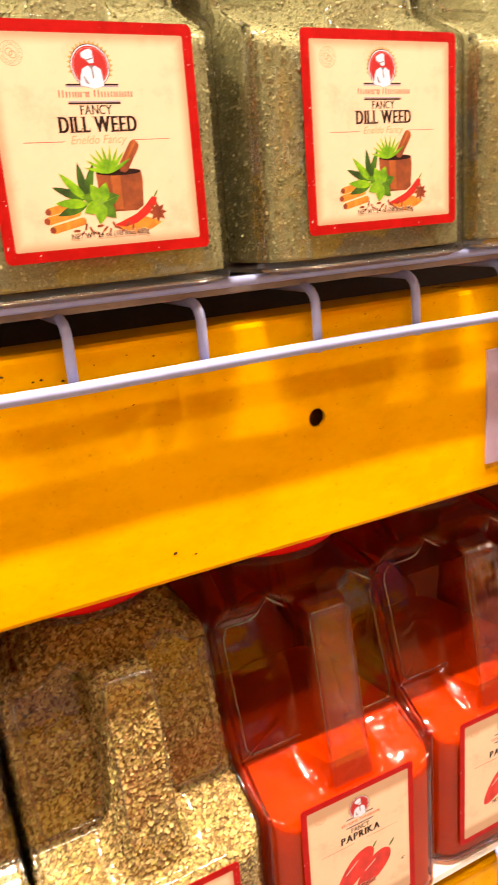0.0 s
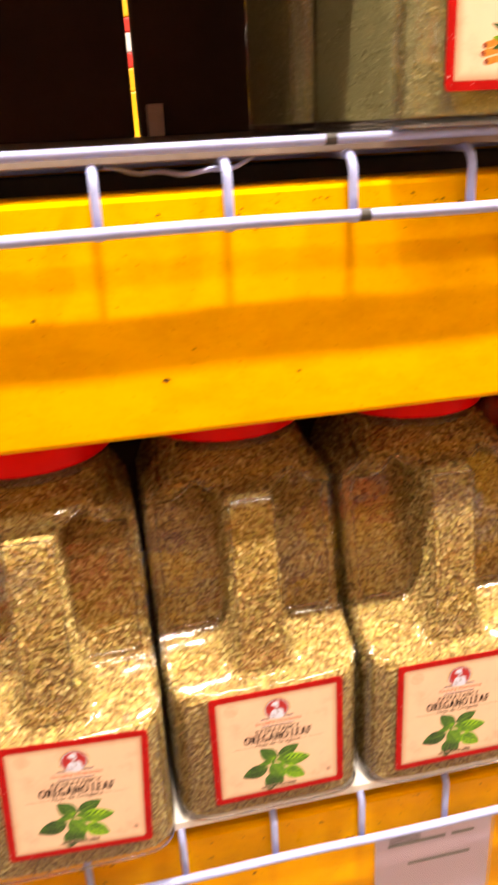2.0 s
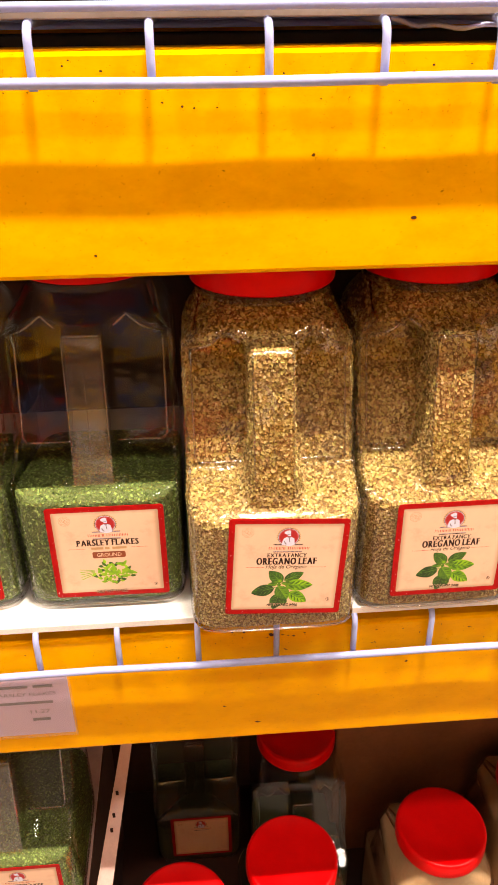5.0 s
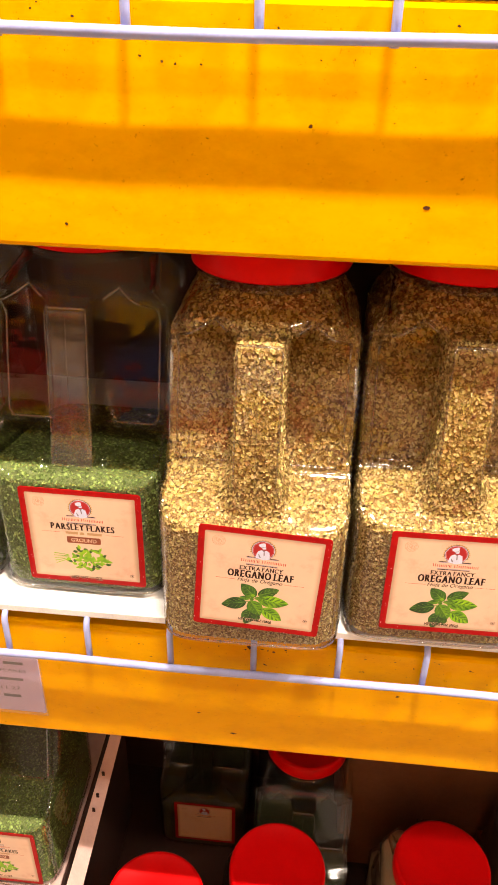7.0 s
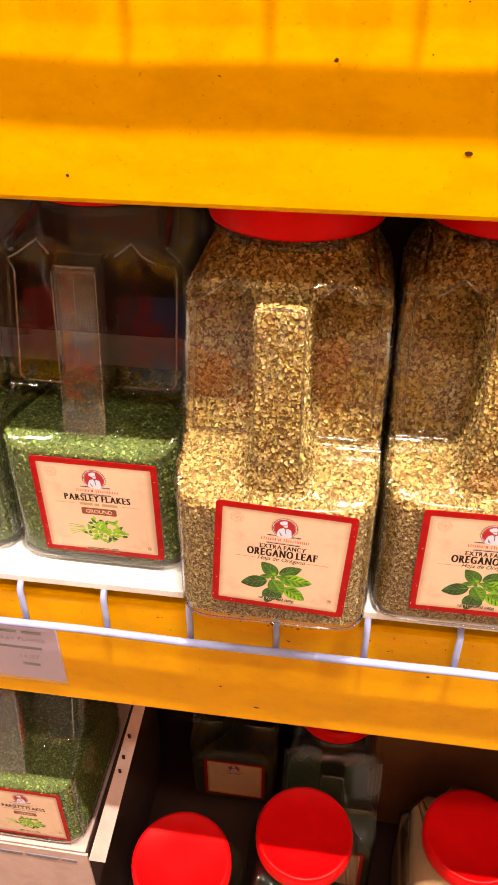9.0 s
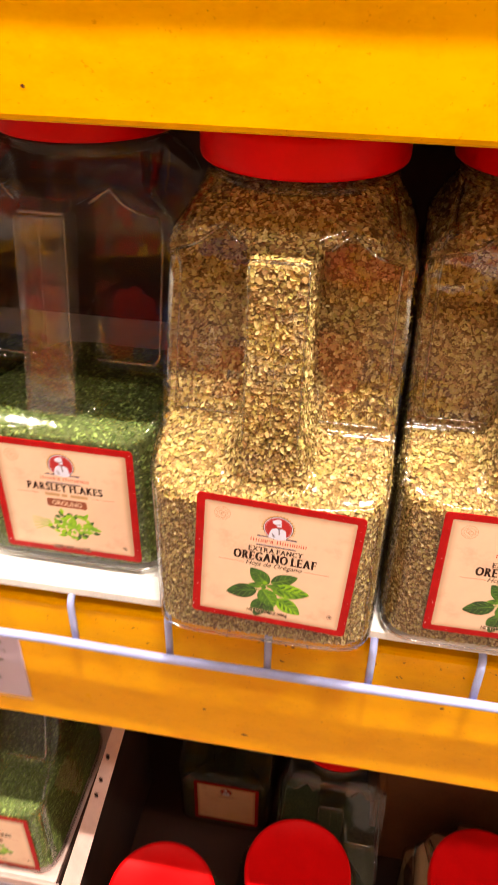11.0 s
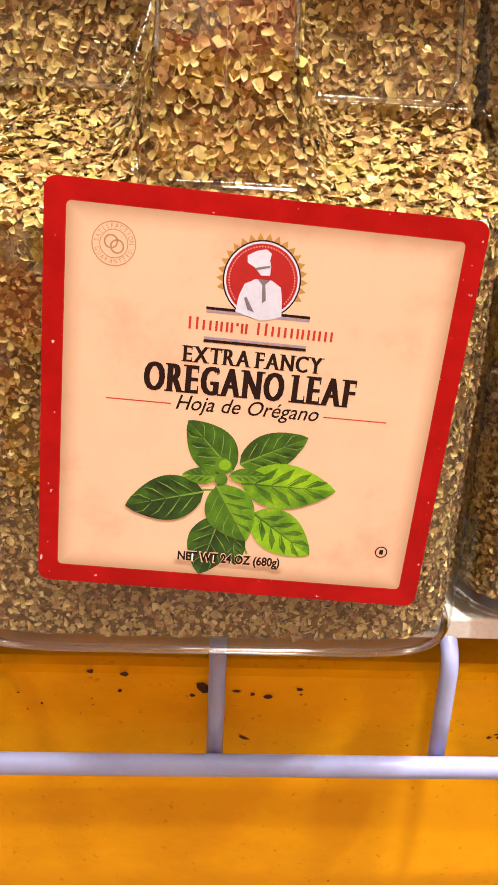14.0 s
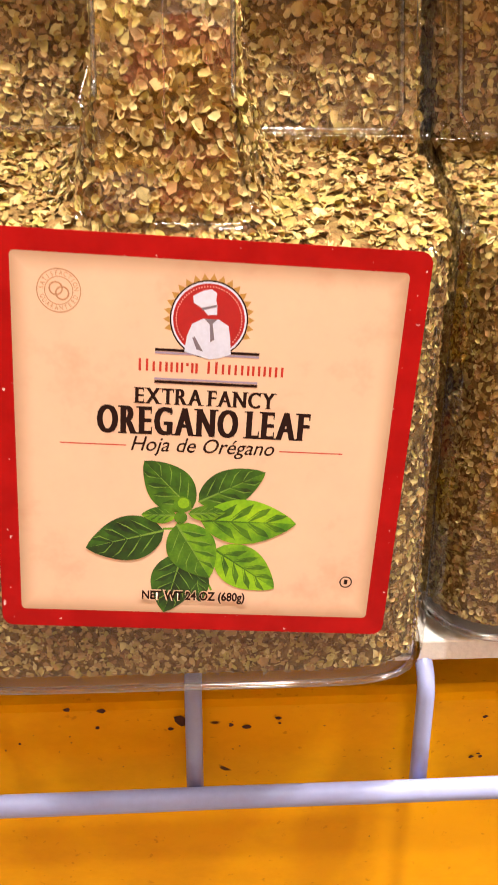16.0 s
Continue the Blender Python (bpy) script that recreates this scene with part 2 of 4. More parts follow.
PRINT_CHESTNUT = grained("print_chestnut", (0.30, 0.065, 0.012), (0.46, 0.12, 0.022), 90, 0.45, 0.2, relief=0.0)
PRINT_CLOVE = grained("print_clove", (0.16, 0.022, 0.008), (0.30, 0.05, 0.015), 200, 0.45, 0.2, relief=0.0)
PRINT_CHILLI = grained("print_chilli", (0.42, 0.008, 0.008), (0.70, 0.02, 0.015), 90, 0.4, 0.1, relief=0.0)
TAG_PAPER = plain("tag_paper", (0.62, 0.48, 0.74), 0.35, 0.5, 20, 0.05)
PRINT_PINK = plain("print_pink", (0.85, 0.42, 0.38), 0.5)
PRINT_GREY = plain("print_grey", (0.20, 0.17, 0.22), 0.5)
PACK = [plain("package_" + k, c, 0.4) for k, c in (("yellow", (0.85, 0.45, 0.01)), ("white", (0.75, 0.72, 0.70)), ("crimson", (0.65, 0.03, 0.02)), ("blue", (0.06, 0.09, 0.22)), ("tan", (0.5, 0.33, 0.18)))]


# ---------------------------------------------------------------- mesh helpers
def finish(name, me, mat, parent=None, label="", smooth=False):
    me.materials.append(mat)
    if smooth:
        me.polygons.foreach_set("use_smooth", [True] * len(me.polygons))
    ob = new(name, me)
    if parent:
        ob.parent = parent
    if label:
        tagged(ob, label)
    return ob


def part(name, bm, mat, parent=None, label="", smooth=False):
    me = bpy.data.meshes.new(name)
    bm.to_mesh(me)
    bm.free()
    return finish(name, me, mat, parent, label, smooth)


def mesh_of(name, verts, faces):
    me = bpy.data.meshes.new(name)
    me.from_pydata([tuple(v) for v in verts], [], faces)
    me.update()
    return me


def box(x0, x1, y0, y1, z0, z1, bevel=0.0, bm=None):
    out = bm or bmesh.new()
    made = bmesh.ops.create_cube(out, size=1)["verts"]
    for v in made:
        v.co = Vector(((x0 + x1) / 2 + v.co.x * (x1 - x0), (y0 + y1) / 2 + v.co.y * (y1 - y0), (z0 + z1) / 2 + v.co.z * (z1 - z0)))
    if bevel:
        edges = {e for v in made for e in v.link_edges}
        bmesh.ops.bevel(out, geom=list(edges), offset=bevel, segments=2, profile=0.5, affect="EDGES")
    return out


def tube(points, radius, sides=12, bm=None):
    """A round bar along a line of points, closed at both ends."""
    out = bm or bmesh.new()
    pts = [Vector(p) for p in points]
    rings, side = [], None
    for i, p in enumerate(pts):
        way = (pts[min(i + 1, len(pts) - 1)] - pts[max(i - 1, 0)]).normalized()
        side = way.cross(Vector((0.31, 0.17, 0.94)) if abs(way.z) < 0.9 else Vector((1, 0, 0))) if side is None else side - way * side.dot(way)
        side = side.normalized()
        up = side.cross(way)
        rings.append([out.verts.new(p + radius * (math.cos(a) * side + math.sin(a) * up)) for a in (2 * math.pi * k / sides for k in range(sides))])
    for a, b in zip(rings, rings[1:]):
        for k in range(sides):
            out.faces.new((a[k], a[(k + 1) % sides], b[(k + 1) % sides], b[k]))
    out.faces.new(rings[0][::-1])
    out.faces.new(rings[-1])
    bmesh.ops.recalc_face_normals(out, faces=out.faces)
    return out


def lathe(profile, sides=64):
    """A turned body round z from (radius, height) pairs; the ends are closed."""
    out = bmesh.new()
    rings = [[out.verts.new((r * math.cos(2 * math.pi * k / sides), r * math.sin(2 * math.pi * k / sides), z)) for k in range(sides)] for r, z in profile]
    for a, b in zip(rings, rings[1:]):
        for k in range(sides):
            out.faces.new((a[k], a[(k + 1) % sides], b[(k + 1) % sides], b[k]))
    out.faces.new(rings[0][::-1])
    out.faces.new(rings[-1])
    bmesh.ops.recalc_face_normals(out, faces=out.faces)
    return out


def empty(name, m):
    ob = new(name)
    ob.matrix_basis = m
    return ob


# ---------------------------------------------------------------- the hall round the rack
def slab(name, x0, x1, y0, y1, z0, z1, mat):
    return tagged(part(name, box(x0, x1, y0, y1, z0, z1), mat), kind="structure")


slab("floor", -5, 5, -2.5, 4.2, -0.1, 0, FLOOR)
slab("ceiling", -5, 5, -2.5, 4.2, 4.2, 4.3, CEILING)
slab("wall_south", -5, 5, -2.6, -2.5, 0, 4.2, WALLPAINT)
slab("wall_north", -5, 5, 4.2, 4.3, 0, 4.2, WALLPAINT)
slab("wall_west", -5.1, -5, -2.5, 4.2, 0, 4.2, WALLPAINT)
slab("wall_east", 5, 5.1, -2.5, 4.2, 0, 4.2, WALLPAINT)

# the shelf across the aisle, which the clear jars mirror
opposite = empty("opposite_shelf", pose(0, -2.30, 0))
tagged(opposite, "dark steel shelf across the aisle full of packages", "shelf")
for z in (0.15, 0.65, 1.15, 1.65, 2.15):
    part("shelf_plate", box(-2.6, 2.6, -0.18, 0.20, z - 0.03, z, 0.003), YELLOW, opposite)
for x in (-2.64, 2.64):
    part("upright", box(x - 0.04, x + 0.04, -0.18, 0.18, 0, 2.6, 0.003), STEEL_DARK, opposite)
goods = random.Random(8)
for z in (0.15, 0.65, 1.15, 1.65, 2.15):
    x = -2.55
    while x < 2.35:
        w, top, up = goods.uniform(0.22, 0.46), z + goods.uniform(0.22, 0.40), z
        while up < top:
            h = goods.uniform(0.05, 0.12)
            tagged(part("package", box(x, x + w - 0.01, -2.46, -2.14, up + 0.0005, up + h, 0.004), goods.choice(PACK)), "coloured flat package stacked on the shelf across the aisle", "package", "packages across the aisle")
            up += h
        x += w

# ---------------------------------------------------------------- the rack
X0, X1, DEPTH = -1.25, 1.55, 1.02
FACE = 0.014
SHELVES = (("upper", 1.507, 1.482, 1.3305, 1.463), ("lower", 1.000, 0.977, 0.8220, 0.948), ("top", 2.014, 1.989, 1.842, 1.970))
BOTTOM_DECK = 0.150


def beam_profile(z0, z1):
    """Outline (y, z) of the hollow step beam's front, with rolled edges."""
    r = 0.004
    return [(FACE + 0.04, z1 - 0.012), (FACE + 0.04, z1), (FACE + r, z1), (FACE + 0.001, z1 - 0.0015), (FACE, z1 - r), (FACE, z0 + r), (FACE + 0.001, z0 + 0.0015), (FACE + r, z0), (FACE + 0.04, z0)]


def beam(z0, z1, holes):
    prof = beam_profile(z0, z1)
    bm = bmesh.new()
    ends = [[bm.verts.new((x, y, z)) for y, z in prof] for x in (X0, X1)]
    for k in range(len(prof)):
        if k == 4:
            continue
        j = (k + 1) % len(prof)
        bm.faces.new((ends[0][k], ends[0][j], ends[1][j], ends[1][k]))
    bm.faces.new(ends[0])
    bm.faces.new(ends[1][::-1])
    # the front sheet, with round punched holes in square patches
    top, low, q = z1 - 0.004, z0 + 0.004, 0.02

    def sheet(xa, xb, za, zb):
        bm.faces.new([bm.verts.new(p) for p in ((xa, FACE, za), (xb, FACE, za), (xb, FACE, zb), (xa, FACE, zb))])

    xs = [X0] + [e for hx, hz, hr in holes for e in (hx - q, hx + q)] + [X1]
    for i in range(0, len(xs), 2):
        sheet(xs[i], xs[i + 1], low, top)
    for hx, hz, hr in holes:
        sheet(hx - q, hx + q, low, hz - q)
        sheet(hx - q, hx + q, hz + q, top)
        n = 32
        turns = [(math.cos(2 * math.pi * k / n), math.sin(2 * math.pi * k / n)) for k in range(n)]
        ring = [bm.verts.new((hx + hr * c, FACE, hz + hr * d)) for c, d in turns]
        deep = [bm.verts.new((v.co.x, FACE + 0.003, v.co.z)) for v in ring]
        rim = [bm.verts.new((hx + q * c / max(abs(c), abs(d)), FACE, hz + q * d / max(abs(c), abs(d)))) for c, d in turns]
        for k in range(n):
            j = (k + 1) % n
            bm.faces.new((ring[k], ring[j], rim[j], rim[k]))
            bm.faces.new((ring[j], ring[k], deep[k], deep[j]))
    bmesh.ops.recalc_face_normals(bm, faces=bm.faces)
    return bm


rack = empty("pallet_rack", pose(0, 0, 0))
tagged(rack, "yellow painted steel warehouse rack with chipped beams", "shelf rack")
for key, deck, top, low, rail in SHELVES:
    holes = ((0.4505, 1.4145, 0.0062),) if key == "upper" else ()
    part("front_beam", beam(low, top, holes), YELLOW, rack, "bright yellow painted steel beam with small chips")
    part("back_beam", box(X0, X1, DEPTH - 0.05, DEPTH - 0.01, low, top, 0.003), YELLOW, rack)
    part("support_rail", box(X0, X1, 0.30, 0.33, low + 0.09, top, 0.002), STEEL_DARK, rack)
part("front_beam", beam(0.002, 0.13, ()), YELLOW, rack)
part("back_beam", box(X0, X1, DEPTH - 0.05, DEPTH - 0.01, 0.002, 0.13, 0.003), YELLOW, rack)
for x in (X0 - 0.04, X1 + 0.04):
    for y in (0.05, DEPTH - 0.04):
        part("upright", box(x - 0.04, x + 0.04, y - 0.04, y + 0.04, 0, 2.6, 0.004), YELLOW, rack)

# wire decks whose wires fall over the beam, with a board on top
PITCH, WIRE_R, RAIL_R = 0.0762, 0.0029, 0.0036


def wire_deck(deck, rail, first):
    thing = empty("wire_deck", pose(0, 0, deck))
    tagged(thing, "white coated wire deck bent down over the yellow beam", "wire deck", "wire decks")
    drop, r, yw = rail - deck, 0.011, RAIL_R + WIRE_R - 0.0005
    lift = -0.0075
    line = [(0, DEPTH - 0.03, lift), (0, 0.10, lift), (0, yw + r, lift)]
    line += [(0, yw + r - r * math.sin(a), lift - r + r * math.cos(a)) for a in (math.radians(d) for d in (18, 36, 54, 72, 90))]
    line += [(0, yw, (lift - r + drop) / 2), (0, yw, drop - 0.0045)]
    bm = tube(line, WIRE_R)
    me = bpy.data.meshes.new("drop_wire")
    bm.to_mesh(me)
    bm.free()
    me.materials.append(WIRE)
    me.polygons.foreach_set("use_smooth", [True] * len(me.polygons))
    x = first
    while x < X1 - 0.02:
        w = new("drop_wire", me)
        w.parent = thing
        w.location = (x, 0, 0)
        x += PITCH
    wobble = [(X0 + 0.01 + k * (X1 - X0 - 0.02) / 60, 0.0004 * math.sin(k * 1.7), drop + 0.0006 * math.sin(k * 0.9)) for k in range(61)]
    part("front_rail", tube(wobble, RAIL_R, 14), WIRE, thing, smooth=True)
    for y in (0.22, 0.5, 0.8):
        part("cross_wire", tube([(X0, y, lift - 0.006), (X1, y, lift - 0.006)], WIRE_R), WIRE, thing)
    return thing


upper_wires = wire_deck(1.5045, 1.463, -0.0085 - 15 * PITCH)
wire_deck(2.014, 1.970, 0.0 - 15 * PITCH)
lower_wires = wire_deck(1.000, 0.948, 0.0005 - 15 * PITCH)
part("edge_wire", tube([(X0, 0.0135, 0.0015), (X1, 0.0135, 0.0015)], 0.0030, 14), WIRE, upper_wires, smooth=True)
part("chipped_spot", tube([(0.2215, -0.0001, -0.0415), (0.2235, -0.0001, -0.0416), (0.2285, 0.0, -0.0415)], RAIL_R + 0.0003, 14), WIRE_CHIP, upper_wires, "dark spot where the coating is chipped off")
part("chipped_spot", tube([(0.205, 0.0135, 0.0015), (0.212, 0.0135, 0.0015)], 0.0033, 14), WIRE_CHIP, upper_wires)


def board(name, deck, mat, label, front, thick=0.003):
    b = part(name, box(X0 + 0.01, X1 - 0.01, front, DEPTH - 0.01, deck - 0.0045, deck - 0.0045 + thick + 0.0045, 0.001), mat)
    return tagged(b, label, "shelf board", "shelf boards")


board("shelf_board", 1.5032, BOARD_GREY, "grey brown shelf board lying on the wire deck", 0.019, 0.0025)
board("shelf_board", 2.0115, BOARD_GREY, "grey brown shelf board lying on the wire deck", 0.019, 0.0025)
board("shelf_board", 0.9965, BOARD_WHITE, "white shelf board lying on the wire deck", 0.010, 0.0035)
tagged(part("bottom_deck", box(X0 + 0.01, X1 - 0.01, -0.12, DEPTH - 0.01, 0.1305, BOTTOM_DECK, 0.001), CARTON_DARK), "bottom shelf board under the jars, coloured near-black for the shade there", "shelf board", "shelf boards")


# ---------------------------------------------------------------- jars
HALF, FRONT = 0.0776, 0.0745


def smooth_step(a, b, x):
    t = min(1.0, max(0.0, (x - a) / (b - a)))
    return t * t * (3 - 2 * t)


def jar_half(z):
    """Half of the jar's width and depth, the middle of its depth, and how square it is, at a height."""
    w = HALF - 0.0020 * smooth_step(0.128, 0.150, z) + 0.0008 * math.sin(math.pi * smooth_step(0.16, 0.26, z))
    k = smooth_step(0.250, 0.290, z)
    w -= 0.0155 * k
    foot = 0.007 * (1 - smooth_step(0.0, 0.008, z)) ** 2
    d = 0.0990 - 0.040 * k
    return w - foot, d - foot, 0.0245 + 0.0375 * k, 7.6 - 0.6 * smooth_step(0.13, 0.16, z) - 5.0 * k


def jar_front(x, z):
    """The y that the jar's front may not pass: shoulder, finger pockets and the post between them."""
    slope = -0.078 + 0.0575 * smooth_step(0.116, 0.158, z)
    wall = -0.0205 + 0.0320 * min(1.0, max(0.0, (z - 0.152) / 0.108))
    crown = -0.020 + 0.018 * smooth_step(0.266, 0.290, z) + 0.020 * smooth_step(0.046, 0.072, abs(x))
    roof = 0.252 + 0.018 * (1 - abs(abs(x) - 0.036) / 0.034)
    pocket = slope if z < 0.152 else wall + (crown - wall) * smooth_step(-0.001, 0.006, z - roof)
    post = -0.058 + 0.0195 * (z - 0.150) / 0.116
    post = post + (crown - post) * smooth_step(0.262, 0.274, z)
    post = min(slope, post) if z < 0.152 else post
    flare = 0.014 * (1 - smooth_step(0.140, 0.176, z))
    return post + (pocket - post) * smooth_step(0.0164, 0.0192 + flare, abs(x))


HEIGHTS = [0, 0.0012, 0.003, 0.006, 0.010, 0.03, 0.06, 0.09, 0.110] + [0.116 + 0.003 * k for k in range(16)] + [0.17, 0.185, 0.2, 0.215, 0.23, 0.239] + [0.246 + 0.002 * k for k in range(22)]
FRONT_X = sorted([-0.97 + 1.94 * k / 46 for k in range(47)] + [q * u for q in (-1, 1) for u in (0.200, 0.217, 0.226, 0.236, 0.248, 0.258, 0.272)])


def jar_ring(z, inset=0.0):
    w, d, yc, n = jar_half(z)
    w, d = w - inset, d - inset
    z, level = z + 0.9 * inset * smooth_step(0.095, 0.115, z), z
    pts = []
    for u in FRONT_X:
        x = u * w
        y = yc - d * (1 - abs(u) ** n) ** (1 / n)
        pts.append((x, max(y, jar_front(x, z) + inset), level))
    for k in range(45):
        a = math.radians(-38 + 256 * k / 44)
        c, s = math.cos(a), math.sin(a)
        x, y = w * math.copysign(abs(c) ** (2 / n), c), yc + d * math.copysign(abs(s) ** (2 / n), s)
        pts.append((x, max(y, jar_front(x, z) + inset), level))
    return pts


def jar_mesh(name, inset=0.0, base=0.0, fill=1.0, heap=0.0, dip=0.0):
    """The jar's skin, or, set in from it and cut off at the fill height, what it holds."""
    zs = [z for z in HEIGHTS if base < z < fill]
    zs = ([base] if base > 0 else []) + zs + ([fill] if fill < 1 else [])
    rings = [jar_ring(z, inset) for z in zs]
    verts = [p for r in rings for p in r]
    n = len(rings[0])
    faces = [(i * n + k, i * n + (k + 1) % n, (i + 1) * n + (k + 1) % n, (i + 1) * n + k) for i in range(len(rings) - 1) for k in range(n)]
    faces.append(tuple(range(n))[::-1])
    if fill < 1:
        last = (len(rings) - 1) * n
        cx, cy = 0.0, (min(p[1] for p in rings[-1]) + max(p[1] for p in rings[-1])) / 2
        prev = last
        for s, up in ((0.75, 0.3), (0.5, 0.7), (0.25, 0.95)):
            start = len(verts)
            verts += [(cx + (p[0] - cx) * s, cy + (p[1] - cy) * s, fill + heap * up + 0.0012 * noise.noise(Vector((p[0] * 70 * s, p[1] * 70 * s, 3)))) for p in rings[-1]]
            faces += [(prev + k, prev + (k + 1) % n, start + (k + 1) % n, start + k) for k in range(n)]
            prev = start
        faces.append(tuple(range(prev, prev + n)))
    if dip:
        verts = [(x, y, min(z, fill + heap - dip * (y + FRONT) / 0.2 + 0.0015 * noise.noise(Vector((x * 60, y * 60, 7))))) for x, y, z in verts]
    me = mesh_of(name, verts, faces)
    me.polygons.foreach_set("use_smooth", [True] * len(me.polygons))
    return me


def flakes_on(me, count, size, seed, lift=0.0008, low=0.0085, cupped=False, fine_below=0.0):
    """Many small bent leaf flakes lying on the front, the sides and the top of a body."""
    rng = np.random.default_rng(seed)
    me.calc_loop_triangles()
    co = np.array([v.co for v in me.vertices])
    tri = np.array([t.vertices for t in me.loop_triangles])
    a, b, c = co[tri[:, 0]], co[tri[:, 1]], co[tri[:, 2]]
    cr = np.cross(b - a, c - a)
    area = np.linalg.norm(cr, axis=1) / 2
    nrm = cr / np.maximum(np.linalg.norm(cr, axis=1, keepdims=True), 1e-12)
    mid = (a + b + c) / 3
    weight = area * np.where((nrm[:, 1] > 0.6) & (nrm[:, 2] < 0.4), 0.0, 1.0) * np.where(mid[:, 2] < low, 0, 1) * np.where((np.abs(nrm[:, 0]) > 0.8) & (mid[:, 1] > 0.03), 0.25, 1.0)
    weight = weight * np.where(mid[:, 2] < fine_below, 1.7, 1.0)
    pick = rng.choice(len(tri), count, p=weight / weight.sum())
    u, v = rng.random(count), rng.random(count)
    over = u + v > 1
    u[over], v[over] = 1 - u[over], 1 - v[over]
    p = a[pick] + u[:, None] * (b - a)[pick] + v[:, None] * (c - a)[pick]
    n = nrm[pick] + rng.normal(0, 0.32, (count, 3))
    n /= np.linalg.norm(n, axis=1, keepdims=True)
    t = np.cross(n, rng.normal(0, 1, (count, 3)))
    t /= np.maximum(np.linalg.norm(t, axis=1, keepdims=True), 1e-9)
    s = np.cross(n, t)
    p = p + nrm[pick] * rng.uniform(-0.0002, lift, count)[:, None]
    size = size * np.where(mid[pick, 2] < fine_below, 0.62, 1.0)[:, None]
    ln = size * rng.lognormal(0, 0.34, count).clip(0.4, 1.8)[:, None]
    wd = ln * rng.uniform(0.5 if cupped else 0.4, 0.95, count)[:, None]
    bend = ln * rng.uniform(-0.1, 0.35, count)[:, None]
    curl = ln * rng.uniform(-0.15, 0.25, count)[:, None]
    rim = [p - n * (0.35 * bend + 0.1 * ln * rng.uniform(0, 1, count)[:, None])]
    for a, q in ((0, 1.0), (55, 0.95), (125, 1.0), (180, 0.9), (235, 1.0), (305, 0.9)):
        c, e = math.cos(math.radians(a)), math.sin(math.radians(a))
        q = q * rng.uniform(0.72, 1.15, count)[:, None]
        rim.append(p + t * ln * 0.5 * c * q + s * wd * 0.5 * e * q + n * (bend * e * e + curl * c * c - 0.3 * bend))
    verts = np.stack(rim, 1).reshape(-1, 3)
    verts[:, 2] = np.maximum(verts[:, 2], low)
    k = np.arange(count)[:, None] * 7
    if cupped:
        faces = np.concatenate([k + [0, a, a % 6 + 1] for a in range(1, 7)], 1).reshape(-1, 3)
    else:
        faces = np.concatenate([k + [1, 2, 3, 4], k + [1, 4, 5, 6]], 1).reshape(-1, 4)
    return mesh_of("herb_layer", verts.tolist(), faces.tolist())


SKIN = jar_mesh("body")
FULL = jar_mesh("filling", 0.0034, 0.0075, 0.287)


def lid_bmesh():
    prof = [(0.0615, 0.2975), (0.0641, 0.2975), (0.0645, 0.2995), (0.0643, 0.3165), (0.0635, 0.3195), (0.0617, 0.3212), (0.0585, 0.3216), (0.0575, 0.3208), (0.0200, 0.3206), (0.002, 0.3207)]
    bm = lathe(prof, 96)
    for v in bm.verts:
        r = math.hypot(v.co.x, v.co.y)
        if r > 0.0640 and 0.299 < v.co.z < 0.318:
            a = math.atan2(v.co.y, v.co.x)
            k = 1 + 0.0035 * math.cos(48 * a)
            v.co.x, v.co.y = v.co.x * k, v.co.y * k
    for v in bm.verts:
        v.co.y += 0.062
    return bm


lid_bm = lid_bmesh()
LID = bpy.data.meshes.new("lid")
lid_bm.to_mesh(LID)
lid_bm.free()
NECK_BM = lathe([(0.0590, 0.2880), (0.0596, 0.2890), (0.0592, 0.2900), (0.0592, 0.2935), (0.0615, 0.2940), (0.0615, 0.2958), (0.0590, 0.2964), (0.0590, 0.3010)], 64)
for v in NECK_BM.verts:
    v.co.y += 0.062
NECK = bpy.data.meshes.new("neck_ring")
NECK_BM.to_mesh(NECK)
NECK_BM.free()


def pocket_glint(side):
    """A glossy bead round one finger pocket, shaped to stand in for its crease highlights."""
    path = []

    def add(x0, z0, x1, z1, n, lift):
        for k in range(n):
            x, z = x0 + (x1 - x0) * k / n, z0 + (z1 - z0) * k / n
            path.append((side * x, jar_front(x, z + lift) - 0.0006, z))

    add(0.062, 0.1535, 0.0665, 0.160, 3, 0.0)
    add(0.0665, 0.160, 0.0665, 0.2500, 9, 0.0)
    add(0.0665, 0.2545, 0.0370, 0.2735, 9, 0.006)
    add(0.0370, 0.2735, 0.0225, 0.2640, 5, 0.006)
    return tube(path, 0.0010, 8)


RIDGE_GLINTS = []
for side in (-1, 1):
    ridge_bm = pocket_glint(side)
    RIDGE_GLINTS.append(bpy.data.meshes.new("ridge_glint"))
    ridge_bm.to_mesh(RIDGE_GLINTS[-1])
    ridge_bm.free()
seam_bm = tube([(0, jar_front(0, z) - 0.0001, z) for z in [0.150 + 0.004 * k for k in range(28)]], 0.00030, 6)
SEAM = bpy.data.meshes.new("moulding_seam")
seam_bm.to_mesh(SEAM)
seam_bm.free()


rim_bm = tube([(x, y, z) for x, y, z in (lambda r: r + r[:2])(jar_ring(0.0042))], 0.0011, 8)
BASE_RIM = bpy.data.meshes.new("base_rim")
rim_bm.to_mesh(BASE_RIM)
rim_bm.free()


